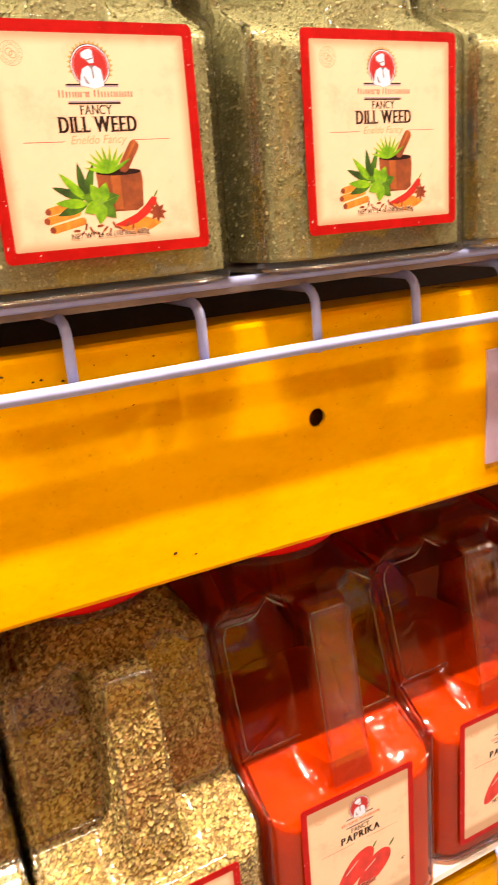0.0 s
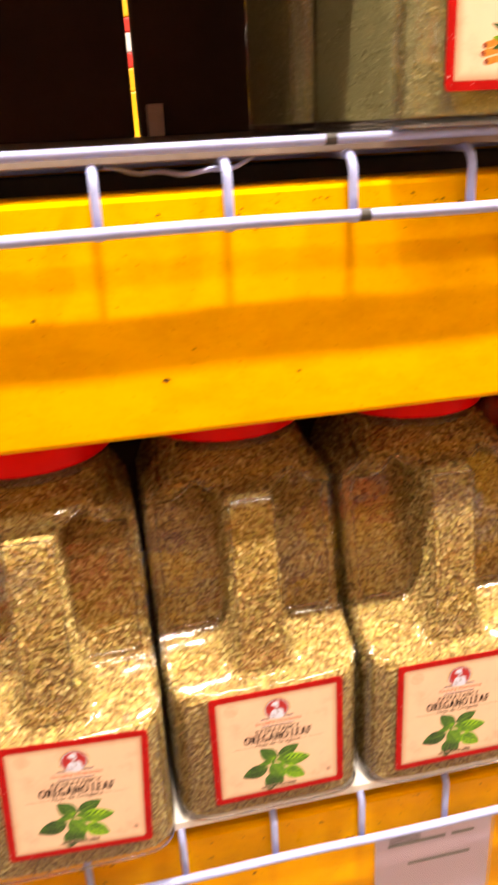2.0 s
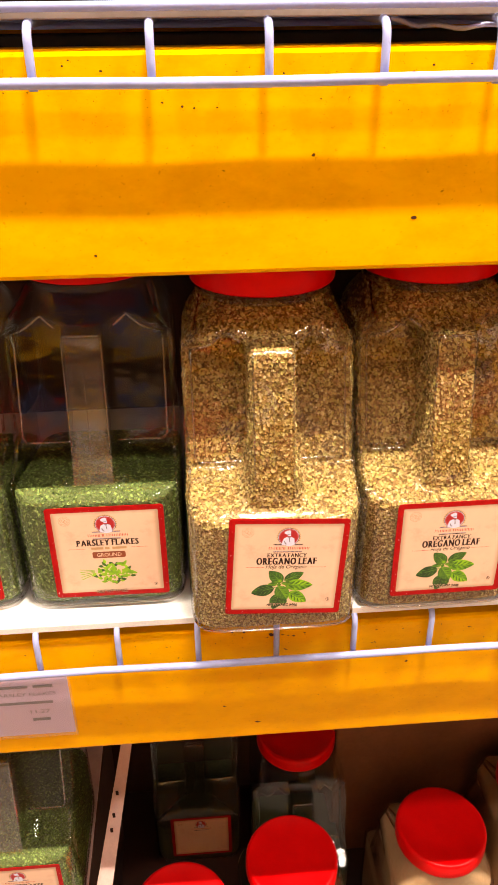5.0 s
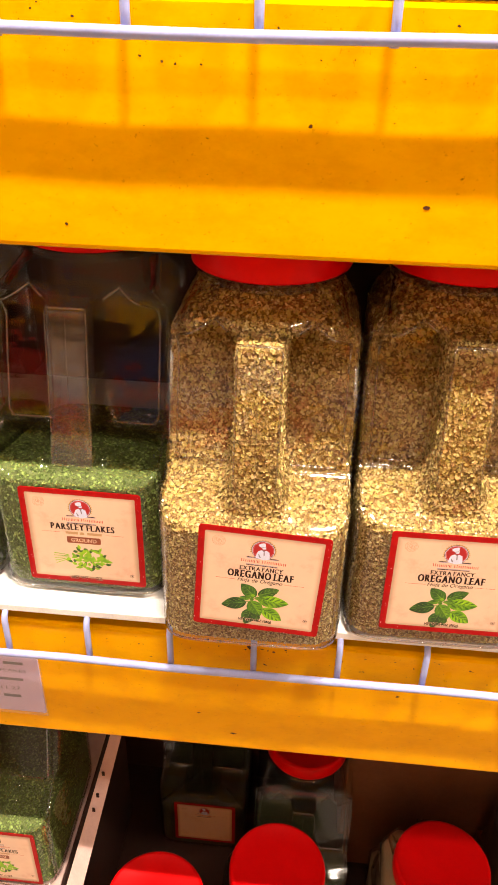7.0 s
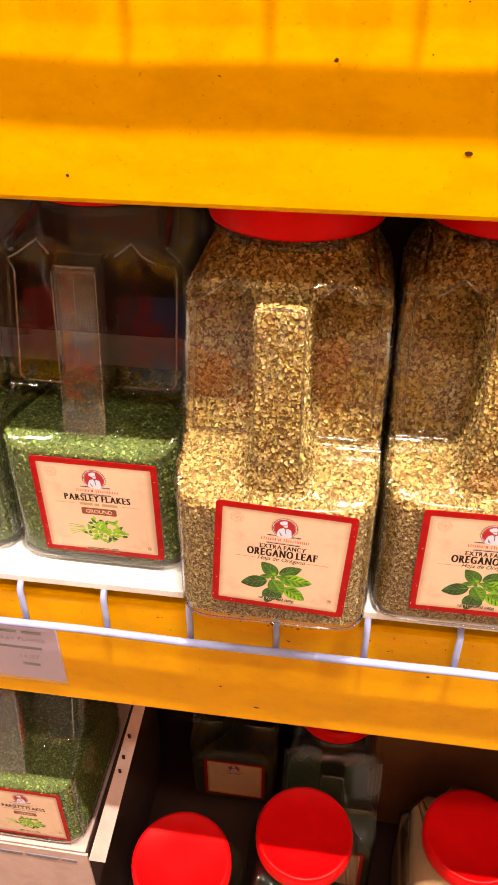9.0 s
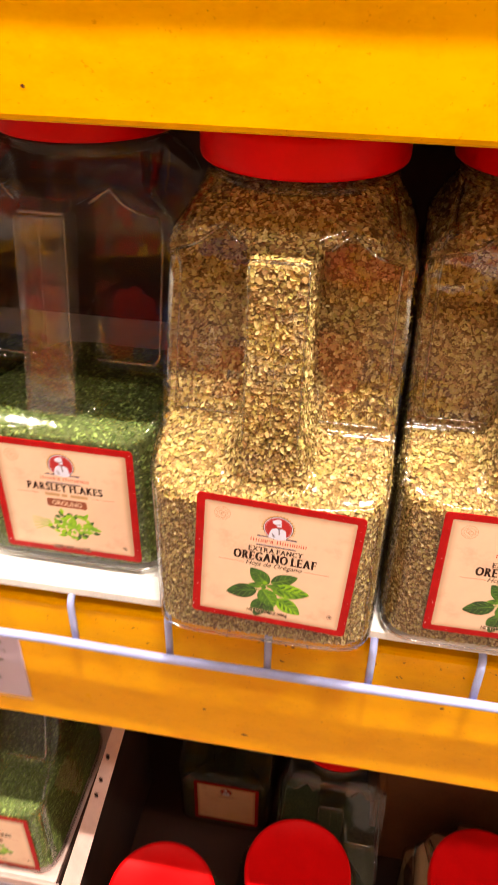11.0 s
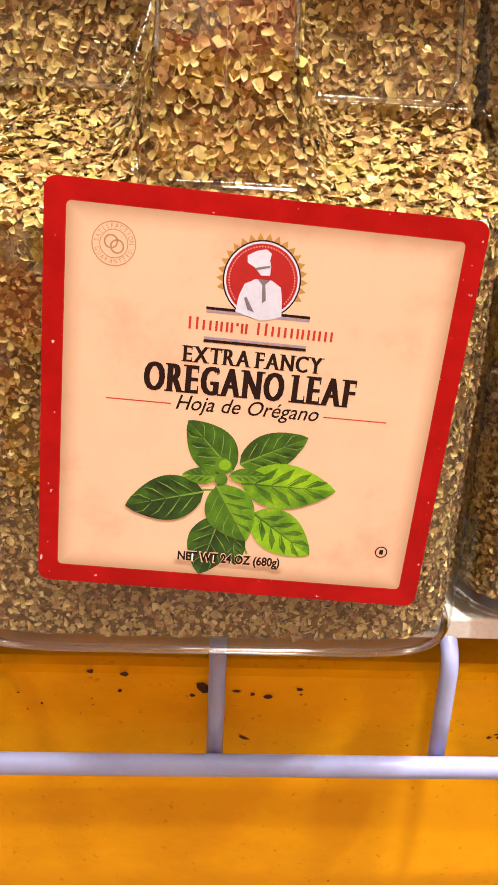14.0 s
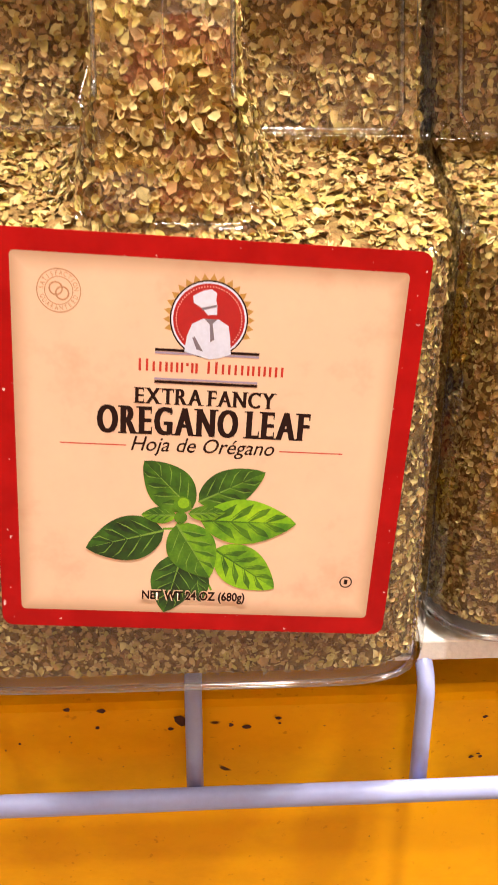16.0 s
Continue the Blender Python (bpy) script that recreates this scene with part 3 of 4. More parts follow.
def post_face():
    """The front and the rounded shoulders of the grip post, a thin skin over the jar's own."""
    xs = [-0.0176 + 0.0352 * k / 12 for k in range(13)]
    zs = [0.132 + 0.004 * k for k in range(6)] + [0.156 + 0.006 * k for k in range(18)] + [0.262, 0.264, 0.266, 0.268, 0.270]
    verts = [(x, jar_front(x, z) - 0.0004, z) for z in zs for x in xs]
    faces = [(13 * i + k, 13 * i + k + 1, 13 * i + k + 14, 13 * i + k + 13) for i in range(len(zs) - 1) for k in range(12)]
    return mesh_of("grip_post", verts, faces)


POST = post_face()
# glossy beads added along the grip's edges to draw their line highlights
EDGE_GLINTS = []
for z, reach in ((0.2645, 0.0150),):
    ledge_bm = tube([(-reach + 2 * reach * k / 8, jar_front(0, z) - 0.0002, z) for k in range(9)], 0.0011, 8)
    EDGE_GLINTS.append(bpy.data.meshes.new("edge_glint"))
    ledge_bm.to_mesh(EDGE_GLINTS[-1])
    ledge_bm.free()
for side in (-1, 1):
    ledge_bm = tube([(side * 0.0166, jar_front(0.0166, z) + 0.0001, z) for z in [0.160 + 0.006 * k for k in range(18)]], 0.0007, 8)
    EDGE_GLINTS.append(bpy.data.meshes.new("edge_glint"))
    ledge_bm.to_mesh(EDGE_GLINTS[-1])
    ledge_bm.free()
for side in (-1, 1):
    ledge_bm = tube([(side * (0.0205 + 0.043 * k / 8), jar_front(0.04, 0.1545) - 0.0004, 0.1545) for k in range(9)], 0.0010, 8)
    EDGE_GLINTS.append(bpy.data.meshes.new("edge_glint"))
    ledge_bm.to_mesh(EDGE_GLINTS[-1])
    ledge_bm.free()


def shared(name, me, mat, parent, label="", smooth=True):
    if not me.materials:
        me.materials.append(mat)
        me.polygons.foreach_set("use_smooth", [smooth] * len(me.polygons))
    ob = new(name, me)
    ob.parent = parent
    ob.material_slots[0].link = "OBJECT"
    ob.material_slots[0].material = mat
    if label:
        tagged(ob, label)
    return ob


# ---------------------------------------------------------------- printed labels
def ink(name, polys, depth, mat, parent, label=""):
    """Flat printed shapes: outlines in (u, v) on the label, which faces -y."""
    verts, faces = [], []
    for poly in polys:
        faces.append(tuple(range(len(verts), len(verts) + len(poly))))
        verts += [(u, -depth - 0.000002 * (len(faces) % 12), v) for u, v in poly]
    return finish(name, mesh_of(name, verts, faces), mat, parent, label)


def rounded(w, h, r, cx=0.0, cy=0.0, n=6):
    pts = []
    for sx, sy, a0 in ((1, -1, -90), (1, 1, 0), (-1, 1, 90), (-1, -1, 180)):
        for k in range(n + 1):
            a = math.radians(a0 + 90 * k / n)
            pts.append((cx + sx * (w / 2 - r) + r * math.cos(a), cy + sy * (h / 2 - r) + r * math.sin(a)))
    return pts


def disc(cx, cy, r, n=40):
    return [(cx + r * math.cos(2 * math.pi * k / n), cy + r * math.sin(2 * math.pi * k / n)) for k in range(n)]


def ringed(cx, cy, r, w, n=40):
    out = []
    for k in range(n):
        a, b = 2 * math.pi * k / n, 2 * math.pi * (k + 1) / n
        out.append([(cx + q * math.cos(t), cy + q * math.sin(t)) for q, t in ((r, a), (r + w, a), (r + w, b), (r, b))])
    return out


def bar(cx, cy, w, h):
    return [(cx - w / 2, cy - h / 2), (cx + w / 2, cy - h / 2), (cx + w / 2, cy + h / 2), (cx - w / 2, cy + h / 2)]


def turned(poly, cx, cy, deg):
    c, s = math.cos(math.radians(deg)), math.sin(math.radians(deg))
    return [(cx + u * c - v * s, cy + u * s + v * c) for u, v in poly]


def leaf(cx, cy, length, width, deg, n=10):
    """A pointed leaf whose stem end lies at (cx, cy)."""
    side = [(length * k / n, width / 2 * math.sin(math.pi * (k / n) ** 0.8) ** 0.9) for k in range(n + 1)]
    pts = side + [(x, -y) for x, y in side[-2:0:-1]]
    return turned(pts, cx, cy, deg)


def lettering(name, words, cx, cy, w, h, depth, mat, parent, bold=0.0, slant=0.0):
    """Words in the built-in font, fitted to a width and a height."""
    cu = bpy.data.curves.new(name, "FONT")
    cu.body, cu.offset, cu.shear, cu.resolution_u = words, bold, slant, 3
    ob = bpy.data.objects.new(name, cu)
    scene.collection.objects.link(ob)
    bpy.context.view_layer.update()
    me = bpy.data.meshes.new_from_object(ob.evaluated_get(bpy.context.evaluated_depsgraph_get()))
    bpy.data.objects.remove(ob)
    co = np.array([v.co for v in me.vertices])
    lo, hi = co.min(0), co.max(0)
    for v in me.vertices:
        u = (v.co.x - lo[0]) / (hi[0] - lo[0]) - 0.5
        q = (v.co.y - lo[1]) / (hi[1] - lo[1]) - 0.5
        v.co = (cx + u * w, -depth, cy + q * h)
    me.materials.clear()
    return finish(name, me, mat, parent)


GLYPHS = {}
# where a letter's strokes end in a foot: share of its width, and top or bottom
FEET = {"A": ((0.07, 0), (0.93, 0)), "D": ((0.13, 0), (0.13, 1)), "E": ((0.14, 0), (0.14, 1)), "F": ((0.14, 0), (0.14, 1)), "H": ((0.1, 0), (0.1, 1), (0.9, 0), (0.9, 1)), "I": ((0.5, 0), (0.5, 1)),
        "K": ((0.12, 0), (0.12, 1), (0.92, 0), (0.88, 1)), "L": ((0.14, 0), (0.14, 1)), "N": ((0.09, 0), (0.09, 1), (0.91, 1)), "P": ((0.14, 0), (0.14, 1)), "R": ((0.13, 0), (0.13, 1), (0.93, 0)),
        "T": ((0.5, 0),), "U": ((0.1, 1), (0.9, 1)), "W": ((0.05, 1), (0.5, 1), (0.95, 1)), "X": ((0.1, 0), (0.9, 0), (0.1, 1), (0.9, 1)), "Y": ((0.08, 1), (0.92, 1), (0.5, 0))}
# where an arm ends in a short upright beak: share of its width, top or bottom
BEAKS = {"E": ((0.93, 1), (0.97, 0)), "F": ((0.95, 1),), "L": ((0.95, 0),), "T": ((0.05, 1), (0.95, 1)), "C": ((0.93, 1),), "G": ((0.90, 1),), "S": ((0.88, 1), (0.10, 0))}


def glyph(ch):
    """One letter of the built-in font: its points, its faces, and its left and right bounds; the capital height is 1."""
    if ch not in GLYPHS:
        out = []
        for words in (ch, "H"):
            cu = bpy.data.curves.new("glyph", "FONT")
            cu.body, cu.resolution_u = words, 3
            ob = bpy.data.objects.new("glyph", cu)
            scene.collection.objects.link(ob)
            bpy.context.view_layer.update()
            me = bpy.data.meshes.new_from_object(ob.evaluated_get(bpy.context.evaluated_depsgraph_get()))
            bpy.data.objects.remove(ob)
            out.append((np.array([v.co for v in me.vertices]), [tuple(p.vertices) for p in me.polygons]))
            bpy.data.meshes.remove(me)
        (co, faces), (ref, _) = out
        co = co / ref[:, 1].max()
        GLYPHS[ch] = co, faces, co[:, 0].min(), co[:, 0].max()
    return GLYPHS[ch]


def serif_lettering(name, words, cx, cy, w, h, depth, mat, parent, heavy=0.10, gap=0.10):
    """Capitals in the built-in font with thickened uprights and thin feet and beaks, fitted to a width and a height."""
    verts, faces, x = [], [], 0.0
    thin, reach = 0.06, 0.16 + 0.5 * heavy

    def block(x0, x1, y0, y1, layer):
        faces.append(tuple(range(len(verts), len(verts) + 4)))
        verts.extend((a, b, layer) for a, b in ((x0, y0), (x1, y0), (x1, y1), (x0, y1)))

    for ch in words:
        if ch == " ":
            x += 0.36
            continue
        co, fs, lo, hi = glyph(ch)
        wide = hi - lo + heavy
        for layer, shift in enumerate((0.0, heavy / 2, heavy)):
            start = len(verts)
            verts.extend((x + a - lo + shift, b, layer) for a, b, _ in co)
            faces.extend(tuple(start + k for k in f) for f in fs)
        for u, top in FEET.get(ch, ()):
            block(x + u * wide - reach, x + u * wide + reach, 1 - thin if top else 0, 1 if top else thin, 3)
        for u, top in BEAKS.get(ch, ()):
            block(x + u * wide - 0.035, x + u * wide + 0.035, 0.74 if top else 0, 1 if top else 0.28, 4)
        x += wide + gap
    full = x - gap
    pts = [(cx + (a / full - 0.5) * w, -depth - 0.000003 * layer, cy + (b - 0.5) * h) for a, b, layer in verts]
    return finish(name, mesh_of(name, pts, faces), mat, parent)


def arc_lettering(name, words, cx, cy, r, h, mid, spread, depth, mat, parent, inward=False):
    """Small capitals set along an arc round a centre."""
    verts, faces = [], []
    for i, ch in enumerate(words):
        co, fs, lo, hi = glyph(ch)
        a = math.radians(mid + (1 if inward else -1) * spread * (i / (len(words) - 1) - 0.5))
        out, side = Vector((math.cos(a), math.sin(a))), Vector((math.sin(a), -math.cos(a)))
        start = len(verts)
        for px, py, _ in co:
            q, u = ((0.5 - py) if inward else (py - 0.5)) * h, (px - (lo + hi) / 2) * h * 0.8 * (-1 if inward else 1)
            p = Vector((cx, cy)) + out * (r + q) + side * u
            verts.append((p.x, -depth, p.y))
        faces.extend(tuple(start + k for k in f) for f in fs)
    return finish(name, mesh_of(name, verts, faces), mat, parent)


MX = -0.0003
L1, L2, L3, L4 = 0.00032, 0.00033, 0.00034, 0.00036


def label_base(jar, w, h, cx, cz, tilt, front):
    """The red-edged cream label on a jar's front, with the maker's emblem as plain shapes."""
    rim = finish("label", mesh_of("label", [], []), PAPER_RED, jar, "cream paper label with a red border")
    bm = bmesh.new()
    low = [bm.verts.new((u, 0.0002, v)) for u, v in rounded(w, h, 0.003)]
    top = [bm.verts.new((v.co.x, -0.0003, v.co.z)) for v in low]
    bm.faces.new(top)
    for k in range(len(low)):
        j = (k + 1) % len(low)
        bm.faces.new((low[k], low[j], top[j], top[k]))
    bmesh.ops.recalc_face_normals(bm, faces=bm.faces)
    bm.to_mesh(rim.data)
    bm.free()
    rim.matrix_basis = pose(cx, front - 0.0008, cz, 0, tilt, 0)
    edge = 0.0052 * w / 0.105
    ink("panel", [rounded(w - 2 * edge, h - 2 * edge, 0.0012)], L1, PAPER_CREAM, rim, "cream printed panel")
    k, top_v = w / 0.105, h / 2
    ey = top_v - 0.0190 * k
    r = 0.0092 * k
    mx = MX * k
    sun = [turned([(r * 1.03, -0.0009 * k), (r * 1.2, 0), (r * 1.03, 0.0009 * k)], mx, ey, a) for a in range(-22, 206, 12)]
    ink("emblem_rays", sun, L2, PRINT_GOLD, rim)
    ink("emblem_rim", [disc(mx, ey, r * 1.03)], L2 + 0.000005, PRINT_DARK, rim)
    ink("emblem_band", [disc(mx, ey, r * 0.99)], L3, PRINT_WHITE, rim)
    ink("emblem", [disc(mx, ey, r * 0.94)], L3 + 0.000005, PRINT_EMBLEM, rim, "round red emblem")
    dots = [disc(mx + 0.86 * r * math.cos(math.radians(a)), ey + 0.86 * r * math.sin(math.radians(a)), 0.02 * r, 6) for a in range(-40, 221, 5)]
    tagged(ink("emblem_dots", dots, L3 + 0.00001, PRINT_PINK, rim), kind="stuff")
    ink("emblem_line", [bar(mx, ey - 0.86 * r, 0.0255 * k, 0.0007 * k), bar(mx, ey - 0.0160 * k, 0.0255 * k, 0.0007 * k)], L4, PRINT_DARK, rim)
    ink("emblem_line", [bar(mx, ey - 0.94 * r, 0.0255 * k, 0.0005 * k), bar(mx, ey - 0.0152 * k, 0.0255 * k, 0.0005 * k)], L4, PRINT_LILAC, rim)
    # plain white shapes on the emblem
    low_shape = [(-0.62, -0.88), (-0.56, -0.45), (-0.44, -0.13), (-0.16, 0.02), (0.26, 0.02), (0.52, -0.14), (0.58, -0.45), (0.62, -0.90), (0.30, -1.02), (0.05, -1.06)]
    high_shape = [(-0.20, 0.30), (-0.42, 0.42), (-0.44, 0.60), (-0.20, 0.74), (0.04, 0.80), (0.18, 0.70), (0.16, 0.52), (0.20, 0.38), (0.20, 0.14), (-0.04, 0.12)]
    up = L4 + 0.00001
    for shape in (low_shape, high_shape):
        ink("emblem_shape", [[(mx + a * r, ey + b * r) for a, b in shape]], up, PRINT_WHITE, rim, "plain white shape")
    marks = [[(-0.12, 0.02), (0.22, 0.02), (0.10, -0.10), (0.16, -0.52), (0.06, -0.60), (0.02, -0.12)], [(-0.42, -0.50), (-0.36, -0.46), (-0.12, -0.86), (-0.30, -0.80)], [(-0.22, 0.30), (0.18, 0.40), (0.18, 0.34), (-0.18, 0.24)]]
    ink("emblem_marks", [[(mx + a * r, ey + b * r) for a, b in m] for m in marks], up + 0.00001, PRINT_GREY, rim)
    # the maker's name as plain upright bars, taller at the start of each word
    x = -0.0168 * k
    bars = []
    for cw, tall in ((2.7, 3.1), (2.5, 2.5), (1.9, 2.5), (1.8, 2.5), (0.5, 0.8), (1.6, 2.5), (0, 0), (2.9, 3.1), (2.4, 2.5), (2.5, 2.5), (1.9, 2.5), (0.7, 2.5), (2.1, 2.5), (2.3, 2.5)):
        if cw:
            foot = ey - 0.0134 * k + (0.0017 * k if tall < 1 else 0)
            for q in ((0.15, 0.80) if cw > 1 else (0.5,)):
                bars.append(bar(mx + x + q * cw * 0.001 * k, foot + tall * 0.0005 * k, 0.00058 * k, tall * 0.0010 * k))
        x += (cw * 0.0010 + 0.00072 if cw else 0.0015) * k
    tagged(ink("brand_bar", bars, L3, PRINT_RED, rim), kind="stuff")
    sx, sy = -0.0360 * k, top_v - 0.0140 * k
    ink("seal", ringed(sx, sy, 0.0050 * k, 0.00025 * k) + ringed(sx, sy, 0.0032 * k, 0.0002 * k, 32) + ringed(sx - 0.0007 * k, sy + 0.0005 * k, 0.0013 * k, 0.0004 * k, 20) + ringed(sx + 0.0008 * k, sy - 0.0006 * k, 0.0013 * k, 0.0004 * k, 20), L2, PRINT_SEAL, rim)
    arc_lettering("seal_text", "SATISFACTION", sx, sy, 0.00415 * k, 0.0011 * k, 90, 165, L2, PRINT_SEAL, rim)
    arc_lettering("seal_text", "GUARANTEED", sx, sy, 0.00415 * k, 0.0011 * k, 270, 140, L2, PRINT_SEAL, rim, True)
    return rim, k, top_v


def weight_line(rim, k, top_v, words, v):
    lettering("weight_halo", words, -0.001 * k, top_v - v * k, 0.0292 * k, 0.0044 * k, L4 + 0.00019, PAPER_CREAM, rim, 0.06)
    lettering("weight_text", words, -0.001 * k, top_v - v * k, 0.0280 * k, 0.0036 * k, L4 + 0.00021, PRINT_DARK, rim, 0.03)
    ink("ring_mark", ringed(0.0405 * k, top_v - (v - 0.006) * k, 0.0014 * k, 0.00035 * k, 24) + [bar(0.0405 * k, top_v - (v - 0.006) * k, 0.0010 * k, 0.0014 * k)], L2, PRINT_DARK, rim)


def side_lines(rim, k, v, gap, reach=0.036):
    for side in (-1, 1):
        ink("rule", [bar(side * (gap + reach) / 2 * k + MX * k, v, (reach - gap) * k, 0.0003 * k)], L2, PRINT_RED, rim)


def blade(length, width, n=16):
    """Upper half outline of a broad leaf from its stem end to its tip."""
    return [(length * k / n, width / 2 * math.sin(math.pi * (k / n) ** 0.86) ** 0.72 * (1 - 0.18 * (k / n) ** 3)) for k in range(n + 1)]


def printed_leaf(rim, cx, cy, length, width, deg, up, mats, flip=False):
    """A broad printed leaf: a lit and a shaded half, darker folds beside the side veins, and pale veins."""
    half = blade(length, width)
    lower = [(x, -y) for x, y in half]
    place = lambda poly: turned(poly, cx, cy, deg)
    bright, dark, fold, vein = mats
    ink("leaf_print", [place(half + lower[-2:0:-1])], up, bright, rim, "printed green leaf")
    ink("leaf_shade", [place(half if flip else lower)], up + 0.000004, dark, rim, "darker half of the printed leaf")
    folds, lines = [], [place([(0, -0.00030), (length * 0.94, 0), (0, 0.00030)])]
    for q in (0.10, 0.28, 0.46, 0.64):
        for side in (-1, 1):
            x1 = min(0.97, q + 0.27)
            y1 = side * 0.86 * half[int(x1 * 16)][1]
            xm, ym = q + 0.16, side * 0.52 * half[int((q + 0.16) * 16)][1]
            a, m, b = Vector((q * length, 0)), Vector((xm * length, ym)), Vector((x1 * length, y1))
            m2 = m + Vector((-0.012 * length, side * 0.012 * length))
            lines.append(place([tuple(a), tuple(m), tuple(b), tuple(m2)]))
            wide = Vector((0.055 * length, -side * 0.035 * length))
            folds.append(place([tuple(a + wide * 0.3), tuple(m + wide), tuple(b), tuple(m)]))
    tagged(ink("leaf_fold", folds, up + 0.000008, fold, rim), kind="stuff")
    tagged(ink("leaf_vein", lines, up + 0.000012, vein, rim), kind="stuff")


def veined(rim, leaves):
    dark, light, veins = [], [], []
    for cx, cy, length, width, deg, tone in leaves:
        (light if tone else dark).append(leaf(cx, cy, length, width, deg))
        veins.append(turned([(0, -0.00022), (length * 0.9, 0), (0, 0.00022)], cx, cy, deg))
    return dark, light, veins


def oregano_print(rim, k, top_v):
    serif_lettering("title_text", "EXTRA FANCY", MX * k, top_v - 0.0387 * k, 0.0348 * k, 0.0041 * k, L3, PRINT_DARK, rim, 0.13, 0.13)
    serif_lettering("title_text", "OREGANO LEAF", MX * k, top_v - 0.0452 * k, 0.0537 * k, 0.0073 * k, L3, PRINT_DARK, rim, 0.20, 0.12)
    lettering("title_text", "Hoja de Orégano", MX * k, top_v - 0.0520 * k, 0.0366 * k, 0.0052 * k, L3, PRINT_DARK, rim, 0.006, 0.3)
    side_lines(rim, k, top_v - 0.0520 * k, 0.0195)
    deep = (LEAF_DARK, LEAF_DEEP, LEAF_DEEP, LEAF_VEIN)
    middle = (LEAF_MID, LEAF_DARK, LEAF_DARK, LEAF_VEIN)
    bright = (LEAF_LIGHT, LEAF_MID, LEAF_MID, LEAF_VEIN)
    vivid = (LEAF_VIVID, LEAF_LIGHT, LEAF_MID, LEAF_MID)
    # stem end (u, down), length, width, angle in millimetres and degrees, tones, which half is shaded
    leaves = ((-1.0, 84.5, 11.0, 6.5, -80, deep, 0), (-4.4, 81.0, 18.4, 12.6, -104, deep, 1), (-2.4, 68.2, 18.0, 12.0, 134, middle, 0), (-0.8, 66.0, 19.0, 10.5, 28, middle, 1), (4.0, 79.4, 20.0, 12.4, -34, vivid, 1),
              (0.0, 71.2, 25.0, 13.0, 0, vivid, 0), (-9.4, 74.4, 21.0, 13.0, 196, deep, 1), (-6.2, 72.4, 18.0, 13.2, -59, bright, 0), (-6.4, 70.0, 9.0, 4.8, 180, bright, 0), (-3.2, 69.4, 9.6, 4.2, 5, bright, 1))
    ink("stem_print", [turned(bar(0, 0, 0.0045, 0.0006), -0.0075, top_v - 0.0738, 4), turned(bar(0, 0, 0.006, 0.0006), -0.0058, top_v - 0.0715, 84), turned(bar(0, 0, 0.007, 0.0006), 0.0022, top_v - 0.0885, -65)], L2, LEAF_LIGHT, rim)
    for rank, (u, down, length, width, deg, mats, flip) in enumerate(leaves):
        printed_leaf(rim, u / 1000, top_v - down / 1000, length / 1000, width / 1000, deg, L2 + 0.000016 * (rank + 1), mats, flip)
    up = L2 + 0.00019
    ink("bud_print", [disc(-0.0049, top_v - 0.0668, 0.0023, 20), disc(-0.0052, top_v - 0.0705, 0.0017, 16)], up, LEAF_MID, rim)
    ink("bud_print", [disc(-0.0046, top_v - 0.0664, 0.0015, 16)], up + 0.000004, LEAF_LIGHT, rim)
    weight_line(rim, k, top_v, "NET WT 24 OZ (680g)", 0.0952)


def parsley_print(rim, k, top_v):
    serif_lettering("title_text", "PARSLEY FLAKES", 0.0, top_v - 0.0390 * k, 0.0560 * k, 0.0064 * k, L3, PRINT_DARK, rim, 0.17, 0.12)
    ink("text_bars", [bar((x + 2) / 1000 * k, top_v - 0.0455 * k, w / 1000 * k, 0.0026 * k) for x, w in ((-12, 11), (-3, 4), (8, 13))], L3, PRINT_TAN, rim)
    side_lines(rim, k, top_v - 0.0455 * k, 0.020)
    ink("ground_plate", [rounded(0.030 * k, 0.0072 * k, 0.0016 * k, 0, top_v - 0.0530 * k)], L3, PRINT_BROWN, rim, "brown plate")
    lettering("plate_text", "GROUND", 0, top_v - 0.0530 * k, 0.0225 * k, 0.0040 * k, L4, PAPER_CREAM, rim, 0.01)
    rng = random.Random(5)
    leaves = []
    for _ in range(90):
        a, r = rng.uniform(0, 6.28), rng.random() ** 0.6
        leaves.append((0.003 + 0.018 * r * math.cos(a), top_v - 0.074 + 0.0115 * r * math.sin(a), rng.uniform(0.004, 0.007), 0.003, rng.uniform(0, 360), rng.random() < 0.7))
    dark, light, _ = veined(rim, leaves)
    stems = [turned(bar(0.006, 0, 0.014, 0.0007), -0.016, top_v - 0.0735 - 0.0012 * q, 8 * q - 170) for q in range(-2, 3)]
    ink("leaf_print", dark, L2, LEAF_DARK, rim)
    ink("leaf_print", light + stems, L3, LEAF_VIVID, rim, "printed bunch of parsley")
    weight_line(rim, k, top_v, "NET WT 11 OZ", 0.0955)


def pepper(cx, cy, length, width, deg, n=28):
    """A plump pod, blunt at its stalk and bent to a point."""
    pts = []
    for k in range(n):
        a = 2 * math.pi * k / n
        c, e = math.cos(a), math.sin(a)
        pts.append((0.5 * length * c, 0.5 * width * e * (0.86 + 0.18 * c) - 0.05 * width * (1 - c) ** 2))
    return turned(pts, cx, cy, deg)


